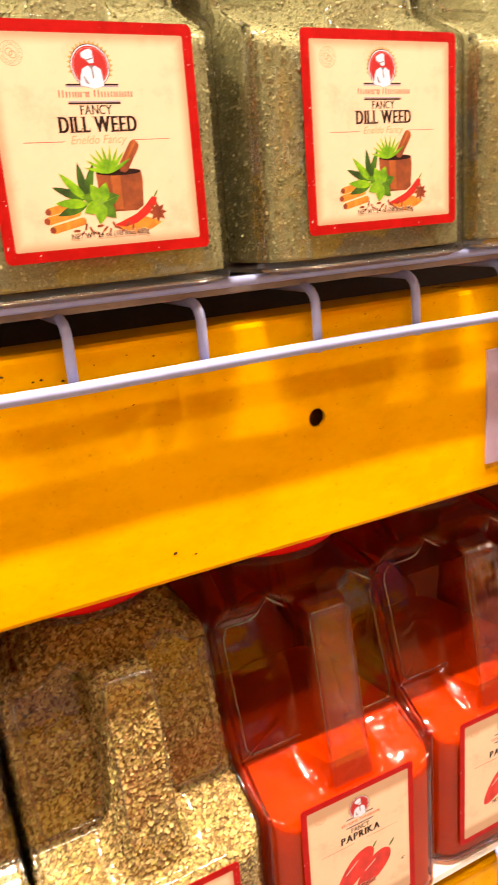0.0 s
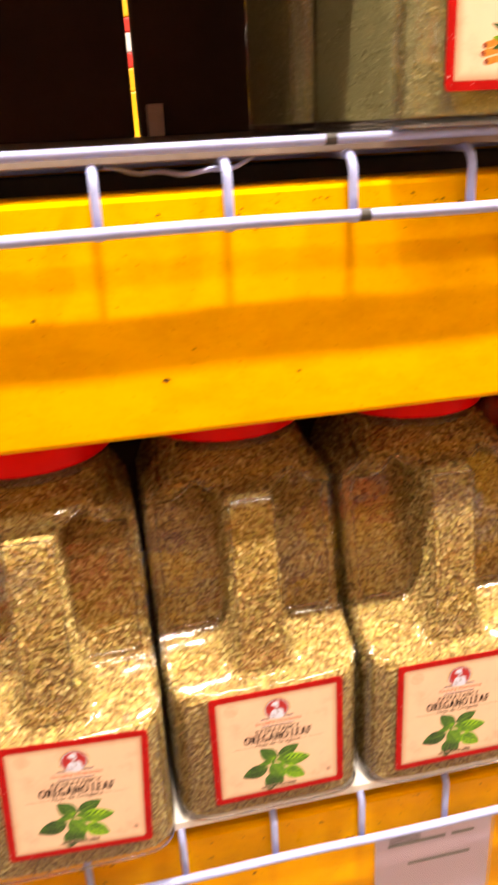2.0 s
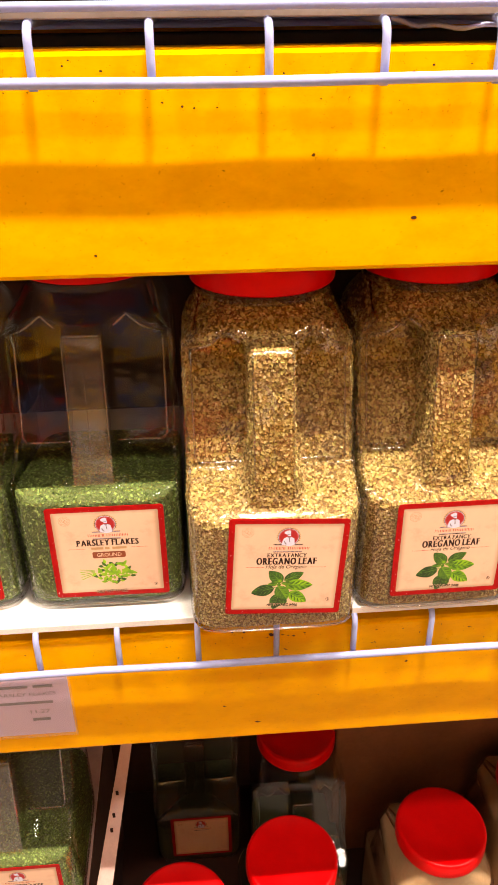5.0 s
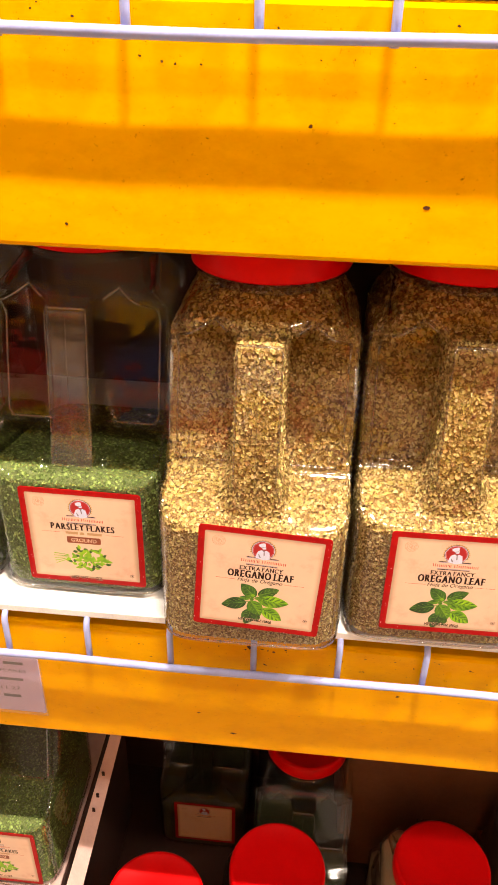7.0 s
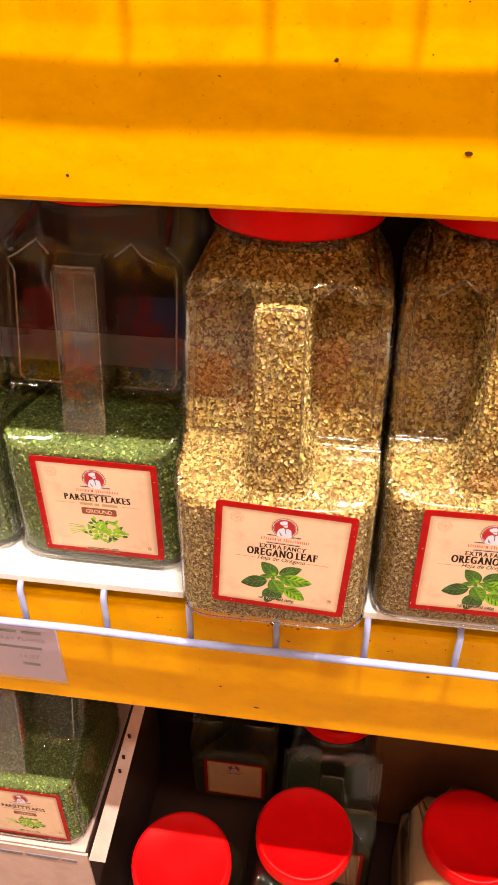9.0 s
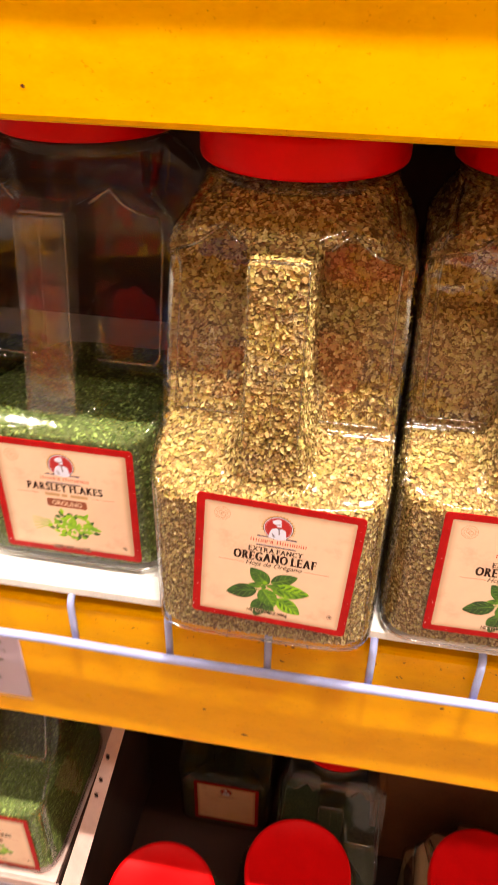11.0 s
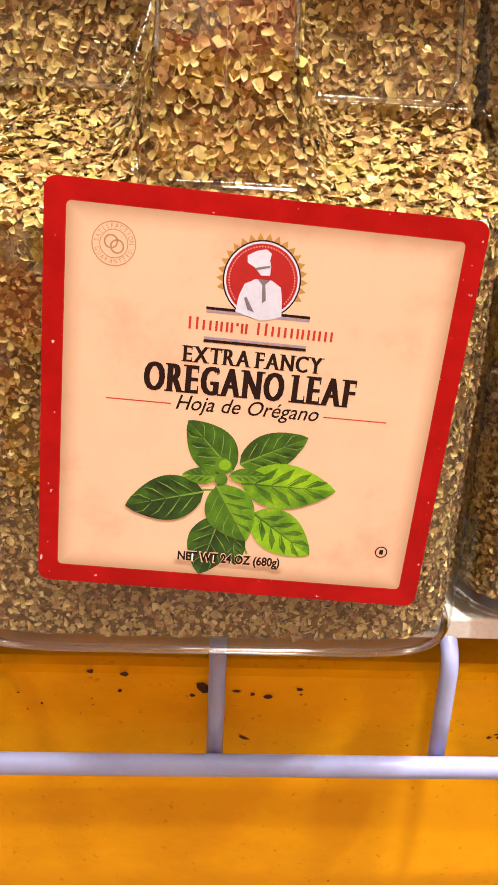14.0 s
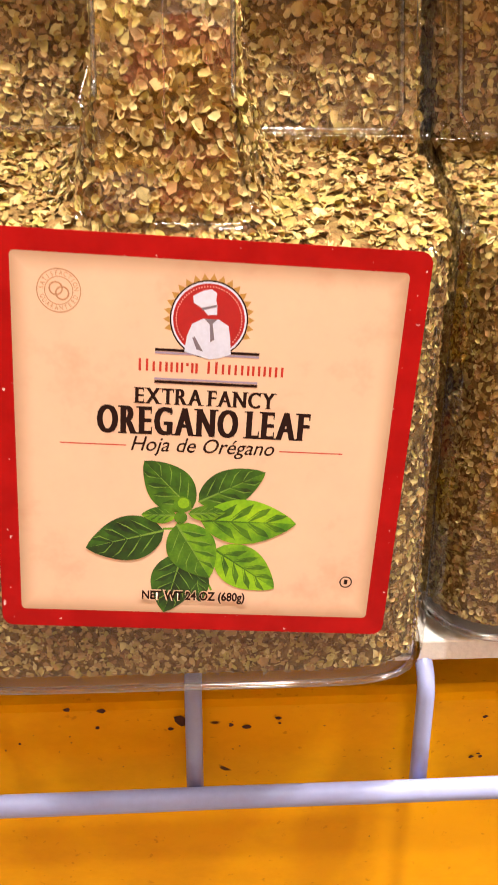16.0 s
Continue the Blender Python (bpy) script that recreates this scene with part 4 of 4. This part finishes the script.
def paprika_print(rim, k, top_v):
    serif_lettering("title_text", "FANCY", 0.0, top_v - 0.0385 * k, 0.0170 * k, 0.0042 * k, L3, PRINT_DARK, rim, 0.07)
    serif_lettering("title_text", "PAPRIKA", 0.0, top_v - 0.0450 * k, 0.0370 * k, 0.0064 * k, L3, PRINT_DARK, rim, 0.17, 0.12)
    side_lines(rim, k, top_v - 0.0515 * k, 0.006)
    cy = top_v - 0.074
    ink("pepper_print", [pepper(-0.0075, cy + 0.001, 0.044, 0.0215, 36)], L3, PRINT_CHILLI, rim, "plump printed red pepper")
    ink("pepper_print", [pepper(0.0090, cy - 0.0060, 0.040, 0.0215, 33)], L4, PRINT_CHILLI, rim, "plump printed red pepper")
    ink("pepper_sheen", [turned(rounded(0.014, 0.0011, 0.0005), -0.0090, cy + 0.004, 38), turned(rounded(0.012, 0.0011, 0.0005), 0.0075, cy - 0.0015, 33)], L4 + 0.00007, PRINT_PINK, rim)
    ink("pepper_stem", [leaf(0.010, cy + 0.013, 0.007, 0.002, 50), leaf(0.0255, cy + 0.007, 0.008, 0.002, 50)], L4, LEAF_DARK, rim)
    weight_line(rim, k, top_v, "NET WT 24 OZ", 0.0960)


def dill_print(rim, k, top_v):
    serif_lettering("title_text", "FANCY", 0.0, top_v - 0.0382, 0.0155, 0.0040, L3, PRINT_DARK, rim, 0.07)
    serif_lettering("title_text", "DILL WEED", 0.0003, top_v - 0.0446, 0.0388, 0.0070, L3, PRINT_DARK, rim, 0.17, 0.11)
    lettering("title_text", "Eneldo Fancy", -0.0003, top_v - 0.0520, 0.0280, 0.0050, L3, PRINT_TAN, rim, 0.0, 0.3)
    side_lines(rim, k, top_v - 0.0520, 0.0165, 0.036)
    y = top_v - 0.0745
    wall = [(-0.0042, 0.0079), (0.0191, 0.0080), (0.0196, 0.0040), (0.0186, -0.0085), (0.0150, -0.0105), (-0.0010, -0.0105), (-0.0030, -0.0080)]
    ink("mortar_print", [[(a, y + b) for a, b in wall]], L2, PRINT_BROWN, rim, "printed wooden mortar")
    ink("mortar_sheen", [[(0.0030, y + 0.0070), (0.0080, y + 0.0070), (0.0080, y - 0.0095), (0.0040, y - 0.0095)]], L2 + 0.000004, PRINT_CHESTNUT, rim)
    ink("mortar_mouth", [[(0.0075 + 0.0116 * math.cos(a), y + 0.0080 + 0.0016 * math.sin(a)) for a in (2 * math.pi * q / 24 for q in range(24))]], L2 + 0.000006, PRINT_DARK, rim)
    ink("pestle_print", [turned(rounded(0.0165, 0.0052, 0.0025), 0.0136, y + 0.0150, 57)], L2 + 0.00001, PRINT_BROWN, rim)
    ink("pestle_sheen", [turned(rounded(0.0110, 0.0012, 0.0005), 0.0145, y + 0.0170, 57)], L2 + 0.000014, PRINT_CHESTNUT, rim)
    pod = [(0.0, 0.0), (0.006, -0.0012), (0.012, 0.0002), (0.018, 0.0036), (0.0235, 0.0090), (0.0240, 0.0120), (0.0215, 0.0125), (0.0175, 0.0085), (0.0130, 0.0050), (0.0070, 0.0024)]
    ink("chilli_print", [[(0.0020 + a, y - 0.0168 + b) for a, b in pod]], L4, PRINT_CHILLI, rim, "printed red chilli")
    ink("chilli_stem", [leaf(0.0245, y - 0.0048, 0.0045, 0.0010, 55)], L4, LEAF_MID, rim)
    ink("star_print", [turned([(0, -0.0011), (0.0030, -0.0010), (0.0050, 0), (0.0030, 0.0010), (0, 0.0011)], 0.0257, y - 0.0121, a) for a in range(0, 360, 45)], L4, PRINT_CLOVE, rim)
    for q, far in ((0.0042, 0.0010), (0, 0.0), (-0.0042, 0.0022)):
        ink("cinnamon_print", [turned(rounded(0.0180, 0.0036, 0.0017), -0.0228 + far, y - 0.0112 + q, 12)], L3, PRINT_ORANGE, rim, "printed orange cinnamon stick")
        ink("cinnamon_end", [disc(-0.0308 + far, y - 0.0128 + q, 0.0015, 14)], L3 + 0.00001, PRINT_CLOVE, rim)
    ink("powder_print", [leaf(0.004, y - 0.0178, 0.0235, 0.0085, 2)], L3, PRINT_ORANGE, rim)
    crumbs = [turned(rounded(0.0034, 0.0011, 0.0005), -0.0170 + 0.0024 * q, y - 0.0182 - 0.0018 * math.sin(q * 2.1), 37 * q) for q in range(13)]
    tagged(ink("crumb_print", crumbs, L3 + 0.00003, PRINT_CLOVE, rim), kind="stuff")
    broad = [(-0.0030, y - 0.0060, 0.0100, 0.0062, d, d % 2) for d in (18, 71, 117, 158, 203, 259, 312)]
    long = [(-0.0105, y - 0.0040, 0.0175, 0.0042, d, d % 2) for d in (98, 133, 72, 158)] + [(-0.0100, y - 0.0060, 0.0160, 0.0046, d, 1 - d % 2) for d in (176, 197)]
    thin = [(0.0030, y + 0.0075, 0.0130, 0.0018, d, 1) for d in (50, 66, 84, 102, 118, 134, 150, 166, 30)]
    dark, light, veins = veined(rim, long + thin)
    ink("leaf_print", dark, L3, LEAF_DARK, rim)
    ink("leaf_print", light, L3 + 0.00005, LEAF_LIGHT, rim)
    dark, light, veins = veined(rim, broad)
    ink("leaf_print", dark, L3 + 0.00007, LEAF_MID, rim)
    ink("leaf_print", light, L3 + 0.00009, LEAF_LIGHT, rim)
    ink("leaf_vein", veins, L3 + 0.00011, LEAF_VEIN, rim)
    lettering("weight_halo", "NET WT 24 oz (1lb 8oz) 680g", 0.0, top_v - 0.0955, 0.0406, 0.0040, L4 + 0.00012, PAPER_CREAM, rim, 0.05)
    lettering("weight_text", "NET WT 24 oz (1lb 8oz) 680g", 0.0, top_v - 0.0955, 0.0400, 0.0033, L4 + 0.00014, PRINT_DARK, rim, 0.012)


# ---------------------------------------------------------------- building the jars
def spice_jar(name_label, m, skin_mat, fill_me, fill_mat, flakes=None, flake_mat=None, print_fn=None, box_size=(0.105, 0.105), at=(0.006, 0.075), tilt=0.0, group="spice jars"):
    jar = empty("spice_jar", m)
    tagged(jar, name_label, "spice jar", group)
    shared("body", SKIN, skin_mat, jar, "clear plastic jar body with a finger grip")
    shared("neck_ring", NECK, skin_mat, jar)
    for ridge in RIDGE_GLINTS:
        shared("ridge_glint", ridge, PET_EDGE, jar)
    shared("moulding_seam", SEAM, PET_EDGE, jar)
    shared("base_rim", BASE_RIM, PET_EDGE, jar)
    for edge in EDGE_GLINTS:
        shared("edge_glint", edge, PET_EDGE, jar)
    if skin_mat in (PET_RED, PET_SHINY):
        shared("grip_post", POST, PET_POST_RED if skin_mat == PET_RED else PET_POST, jar, "scuffed clear plastic grip post")
    shared("filling", fill_me, fill_mat, jar)
    if flakes:
        tagged(shared("herb_layer", flakes, flake_mat, jar, smooth=flake_mat is OREGANO), kind="stuff")
    shared("lid", LID, LID_RED, jar, "bright red plastic screw lid")
    if print_fn:
        rim, k, top_v = label_base(jar, *box_size, at[0], at[1], tilt, -FRONT)
        print_fn(rim, k, top_v)
    return jar


def stand(x, front, deck, turn=0.0):
    return pose(x, front + FRONT, deck, 0, 0, turn)


LOWER, UPPER = 1.0005, 1.5065
oregano_flakes = flakes_on(FULL, 70000, 0.0029, 3, 0.0013, 0.0080, True, 0.108)
oregano_words = "clear jar full of dried oregano leaf with red lid"
oregano = spice_jar(oregano_words, stand(-0.0030, -0.0185, LOWER), PET, FULL, OREGANO_BED, oregano_flakes, OREGANO, oregano_print, (0.1035, 0.1040), (0.0084, 0.0768), 3.4, "oregano jars")
for x, front, turn in ((0.1530, 0.0005, 0.5), (0.3100, -0.002, 0.0)):
    spice_jar(oregano_words, stand(x, front, LOWER, turn), PET, FULL, OREGANO_BED, oregano_flakes, OREGANO, oregano_print, (0.1045, 0.1035), (0.0045 if x < 0.2 else -0.0035, 0.0725), 0.0, "oregano jars")

PARSLEY_FILL = jar_mesh("filling", 0.0034, 0.0085, 0.128, 0.002, 0.042)
parsley_flakes = flakes_on(PARSLEY_FILL, 24000, 0.0024, 4, 0.0011)
parsley_words = "clear jar half full of green parsley flakes"
for x, front in ((-0.1605, 0.0305), (-0.3165, 0.034)):
    spice_jar(parsley_words, stand(x, front, LOWER, -0.5), PET_SHINY, PARSLEY_FILL, PARSLEY_BED, parsley_flakes, PARSLEY, parsley_print, (0.1060, 0.1020), (0.008, 0.0670), 0.0, "parsley jars")

PAPRIKA_FILL = jar_mesh("filling", 0.0034, 0.0075, 0.150, 0.003, 0.02)
for x, front in ((0.4635, -0.003), (0.6195, 0.008), (0.7755, 0.008)):
    spice_jar("clear jar of bright orange red paprika powder", stand(x, front, LOWER, 0.0), PET_RED, PAPRIKA_FILL, PAPRIKA, None, None, paprika_print, (0.0990, 0.120), (-0.0060, 0.0800), 0.0, "paprika jars")
for x in (0.4635, 0.6195):
    spice_jar("paprika jar standing in the second row", stand(x, 0.205, LOWER, 0.0), PET_RED, PAPRIKA_FILL, PAPRIKA, group="paprika jars")

DILL_FILL = jar_mesh("filling", 0.0034, 0.0085, 0.24, 0.003)
dill_flakes = flakes_on(DILL_FILL, 48000, 0.0015, 6)
for x, front, turn in ((0.3200, -0.0080, 0.0), (0.4870, -0.0110, 0.0), (0.648, -0.008, 0.0)):
    spice_jar("clear jar of grey green dill weed", stand(x, front, UPPER, turn), PET, DILL_FILL, DILL_BED, dill_flakes, DILL, dill_print, (0.1060, 0.1060), (0.002, 0.0745), 0.0, "dill jars")
for x in (0.312, 0.476):
    spice_jar("dill weed jar standing in the second row", stand(x, 0.195, UPPER, 0.0), PET, DILL_FILL, DILL_BED, dill_flakes, DILL, group="dill jars")

# the bottom shelf: jars seen from above, and a cut carton of parsley jars
HALF_FILL = jar_mesh("filling", 0.0034, 0.005, 0.10, 0.003, 0.03)
dark_words, tan_words = "clear jar of dark dried herbs with red lid", "clear jar of tan onion powder with red lid"
for x, y, mat, me, words in ((-0.118, -0.098, HERB_DARK, HALF_FILL, dark_words), (0.036, -0.040, HERB_DARK, HALF_FILL, dark_words), (0.257, -0.012, ONION, FULL, tan_words), (0.435, 0.06, ONION, FULL, tan_words),
                             (-0.100, 0.30, HERB_DARK, HALF_FILL, "half empty jar of dark herbs in the second row"), (0.070, 0.175, HERB_DARK, HALF_FILL, "half empty jar of dark herbs in the second row")):
    # the powder jars show their plain backs
    place = stand(x, y + 0.124, BOTTOM_DECK + 0.0005, 180) if mat is ONION else stand(x, y, BOTTOM_DECK + 0.0005)
    spice_jar(words, place, PET, me, mat, print_fn=(lambda rim, k, top_v: None) if y > 0.15 else None, group="jars on the bottom shelf")

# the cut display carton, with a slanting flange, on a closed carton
base = tagged(part("closed_carton", box(-0.56, -0.240, 0.0275, 0.36, BOTTOM_DECK, 0.474, 0.002), CARTON_DARK), "closed carton coloured near-black for shade, with a pale front, under the display carton", "carton")
display = empty("display_carton", pose(0, 0, 0.475))
tagged(display, "pale cut cardboard display carton holding parsley jars", "carton")
for x, lean in ((-0.560, -0.02),):
    bm = bmesh.new()
    side = [(0.022, 0.0), (0.022, 0.012), (0.150, 0.190), (0.36, 0.20), (0.36, 0.0)]
    a = [bm.verts.new((x - 0.002 + lean * z / 0.19, y, z)) for y, z in side]
    b = [bm.verts.new((x + 0.002 + lean * z / 0.19, y, z)) for y, z in side]
    bm.faces.new(a)
    bm.faces.new(b[::-1])
    for k in range(5):
        bm.faces.new((a[k], b[k], b[(k + 1) % 5], a[(k + 1) % 5]))
    bmesh.ops.recalc_face_normals(bm, faces=bm.faces)
    part("side_panel", bm, CARTON_PINK, display)
flange = bmesh.new()
low = [flange.verts.new(p) for p in ((-0.236, 0.020, -0.004), (-0.214, 0.020, -0.004), (-0.172, 0.148, 0.190), (-0.186, 0.148, 0.190))]
high = [flange.verts.new(v.co + Vector((0, 0.003, 0))) for v in low]
flange.faces.new(low)
flange.faces.new(high[::-1])
for k in range(4):
    flange.faces.new((low[k], low[(k + 1) % 4], high[(k + 1) % 4], high[k]))
bmesh.ops.recalc_face_normals(flange, faces=flange.faces)
part("slanting_flange", flange, CARTON_PINK, display, "slanting pale flange with dark pin holes")
for f in (0.52, 0.60, 0.72):
    part("pin_hole", box(-0.225 + 0.044 * f - 0.002, -0.225 + 0.044 * f + 0.0015, 0.0185 + 0.128 * f, 0.0200 + 0.128 * f, -0.004 + 0.194 * f, 0.003 + 0.194 * f), PRINT_DARK, display)
part("base_panel", box(-0.558, -0.242, 0.026, 0.36, 0, 0.003), CARTON_PINK, display)
part("front_panel", box(-0.558, -0.239, 0.0240, 0.0272, BOTTOM_DECK + 0.002, 0.473), CARTON_PINK, base, "pale printed front panel")
for q, w in ((-0.36, 0.03), (-0.325, 0.045), (-0.275, 0.02)):
    part("print_bar", box(q, q + w, 0.0228, 0.0238, 0.452, 0.458), PRINT_GREY, base)
for x in (-0.321, -0.478):
    spice_jar("clear jar half full of green parsley flakes", stand(x, 0.030, 0.4785), PET_SHINY, PARSLEY_FILL, PARSLEY_BED, parsley_flakes, PARSLEY, parsley_print, (0.1045, 0.107), (0.010, 0.0695), 0.0, "parsley jars")


# price tickets in clear sleeves on the beams
def price_tag(x0, z0, w, h, words, big):
    tag = empty("price_tag", pose(x0 + w / 2, FACE - 0.0012, z0 + h / 2))
    tagged(tag, "lavender paper price ticket on the yellow beam", "price tag", "price tags")
    part("card", box(-w / 2, w / 2, -0.0008, 0.001, -h / 2, h / 2), TAG_PAPER, tag)
    lines = [bar(x * w, v * h, q * w, 0.045 * h) for x, v, q in ((-0.15, 0.36, 0.5), (0.25, 0.36, 0.2), (0.05, 0.08, 0.55))]
    ink("text_bars", lines, 0.0012, PRINT_GREY, tag)
    if words:
        lettering("ticket_text", words, 0.06 * w, 0.23 * h, 0.62 * w, 0.055 * h, 0.0012, PRINT_GREY, tag)
        lettering("ticket_text", big, 0.18 * w, -0.08 * h, 0.20 * w, 0.06 * h, 0.0012, PRINT_GREY, tag)
        ink("text_bars", [bar(0.18 * w, -0.22 * h, 0.18 * w, 0.05 * h)], 0.0012, PRINT_GREY, tag)
    else:
        ink("code_bars", [bar(-0.38 * w + 0.012 * w * q, 0.42 * h, 0.005 * w, 0.10 * h) for q in range(22)], 0.0012, PRINT_DARK, tag)
    part("sleeve", box(-w / 2 - 0.003, w / 2 + 0.003, -0.0022, -0.0018, -h / 2 - 0.003, h / 2 + 0.002), PET, tag, "clear plastic sleeve")
    return tag


price_tag(-0.305, 0.852, 0.098, 0.080, "PARSLEY FLAKES", "11.27")
price_tag(0.245, 0.838, 0.110, 0.092, "", "")
price_tag(0.594, 1.352, 0.100, 0.085, "", "")

# a bent white plastic strip hanging under the upper deck
strip = [(0.075 + 0.09 * k / 16, 0.030 + 0.01 * math.sin(k * 0.4), 1.4975 - 0.006 * math.sin(math.pi * k / 16) ** 0.7 + 0.001 * math.sin(k * 1.3)) for k in range(17)]
tagged(part("bent_wire", tube(strip, 0.0016, 8), WIRE, None, smooth=True), "thin bent white wire lying behind the yellow beam", "wire")

# cartons at the back of the shelves, their near-black colour standing in for deep shade, with narrow gaps that show lit
# goods beyond
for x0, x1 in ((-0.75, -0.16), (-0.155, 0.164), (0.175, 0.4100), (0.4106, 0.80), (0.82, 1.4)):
    tagged(part("stock_carton", box(x0, x1, 0.94, 0.99, 1.5060, 1.9275, 0.004), CARTON_DARK), "stock carton at the back of the shelf, coloured near-black for deep shade", "carton", "stock cartons")
# the lower shelf's cartons are tall enough to block light from behind
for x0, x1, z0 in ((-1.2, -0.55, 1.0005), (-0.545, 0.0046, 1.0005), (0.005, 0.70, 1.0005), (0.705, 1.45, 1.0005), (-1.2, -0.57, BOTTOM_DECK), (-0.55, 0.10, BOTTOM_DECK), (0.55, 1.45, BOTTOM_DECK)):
    tagged(part("stock_carton", box(x0, x1, 0.45, 0.98, z0, z0 + (0.332 if z0 > 0.5 else 0.30), 0.004), CARTON_DARK), "stock carton behind the jars, coloured near-black for deep shade", "carton", "stock cartons")
tagged(part("stock_carton", box(0.135, 0.53, 0.30, 0.90, BOTTOM_DECK, BOTTOM_DECK + 0.46, 0.004), CARTON), "brown stock carton behind the tan powder jars", "carton", "stock cartons")
tagged(part("small_carton", box(0.184, 0.210, 0.90, 0.935, 1.5060, 1.555, 0.002), CARTON_PINK), "small tan carton beside a narrow gap", "carton")
far = empty("far_shelf", pose(0, 1.80, 0))
tagged(far, "plain pale shelf of another aisle carrying packages", "shelf")
part("plinth", box(-0.30, 1.30, -0.08, 0.30, 0, 1.48, 0.004), WALLPAINT, far)
part("shelf_top", box(-0.32, 1.32, -0.10, 0.32, 1.48, 1.50, 0.003), BOARD_WHITE, far)
up = 1.5005
for high, k in ((0.11, 0), (0.055, 0), (0.036, 2), (0.045, 1), (0.034, 2), (0.042, 0)):
    tagged(part("package", box(-0.15, 1.2, 1.75, 1.85, up, up + high - 0.0005, 0.004), PACK[k]), "brightly coloured package on a farther shelf", "package", "far packages")
    up += high
# added dark carton that hides the pale wall above the packages
tagged(part("large_carton", box(-0.15, 1.2, 1.75, 1.86, up, up + 0.42, 0.004), CARTON_DARK), "dark brown carton added on the coloured packages to darken the gap", "carton")

# small chips in the yellow paint
CHIP = plain("chipped_primer", (0.11, 0.034, 0.010), 0.7, 0.3, 300, 0.5)
chips = random.Random(11)


def paint_chips(z0, z1, spots):
    verts, faces = [], []
    for _ in range(230):
        x, z = chips.uniform(-0.5, 0.8), z1 - 0.006 - abs(chips.gauss(0, 0.016))
        if z > z0 + 0.006:
            spots = spots + [(x, z, chips.choice((0.0002, 0.0003, 0.0003, 0.0004, 0.0006, 0.0009)))]
    for _ in range(40):
        spots = spots + [(chips.uniform(-0.5, 0.8), chips.uniform(z0 + 0.008, z1 - 0.01), chips.uniform(0.0002, 0.0005))]
    for x, z, r in spots:
        n = chips.randint(5, 8)
        start, wide = len(verts), chips.uniform(1.0, 1.8)
        for k in range(n):
            a = 2 * math.pi * k / n
            q = r * chips.uniform(0.45, 1.0)
            verts.append((x + wide * q * math.cos(a), FACE - 0.0003, z + q * math.sin(a)))
        faces.append(tuple(range(start, start + n)))
    return mesh_of("paint_chip", verts, faces)


for z0, z1, spots in ((1.3305, 1.482, [(0.099, 1.369, 0.0016), (0.345, 1.350, 0.0014), (0.186, 1.366, 0.0012), (0.358, 1.346, 0.0009), (-0.066, 1.447, 0.0012), (-0.058, 1.446, 0.0010), (-0.134, 1.348, 0.0011)]), (0.822, 0.977, [(-0.042, 0.974, 0.0011), (-0.031, 0.973, 0.0013), (-0.004, 0.968, 0.0026), (-0.001, 0.9675, 0.0022), (0.018, 0.965, 0.0012), (0.029, 0.968, 0.0014), (0.0295, 0.966, 0.0008), (-0.052, 0.872, 0.0013)])):
    tagged(finish("paint_chip", paint_chips(z0, z1, spots), CHIP, rack, "small dark chips in the yellow paint"), kind="stuff")
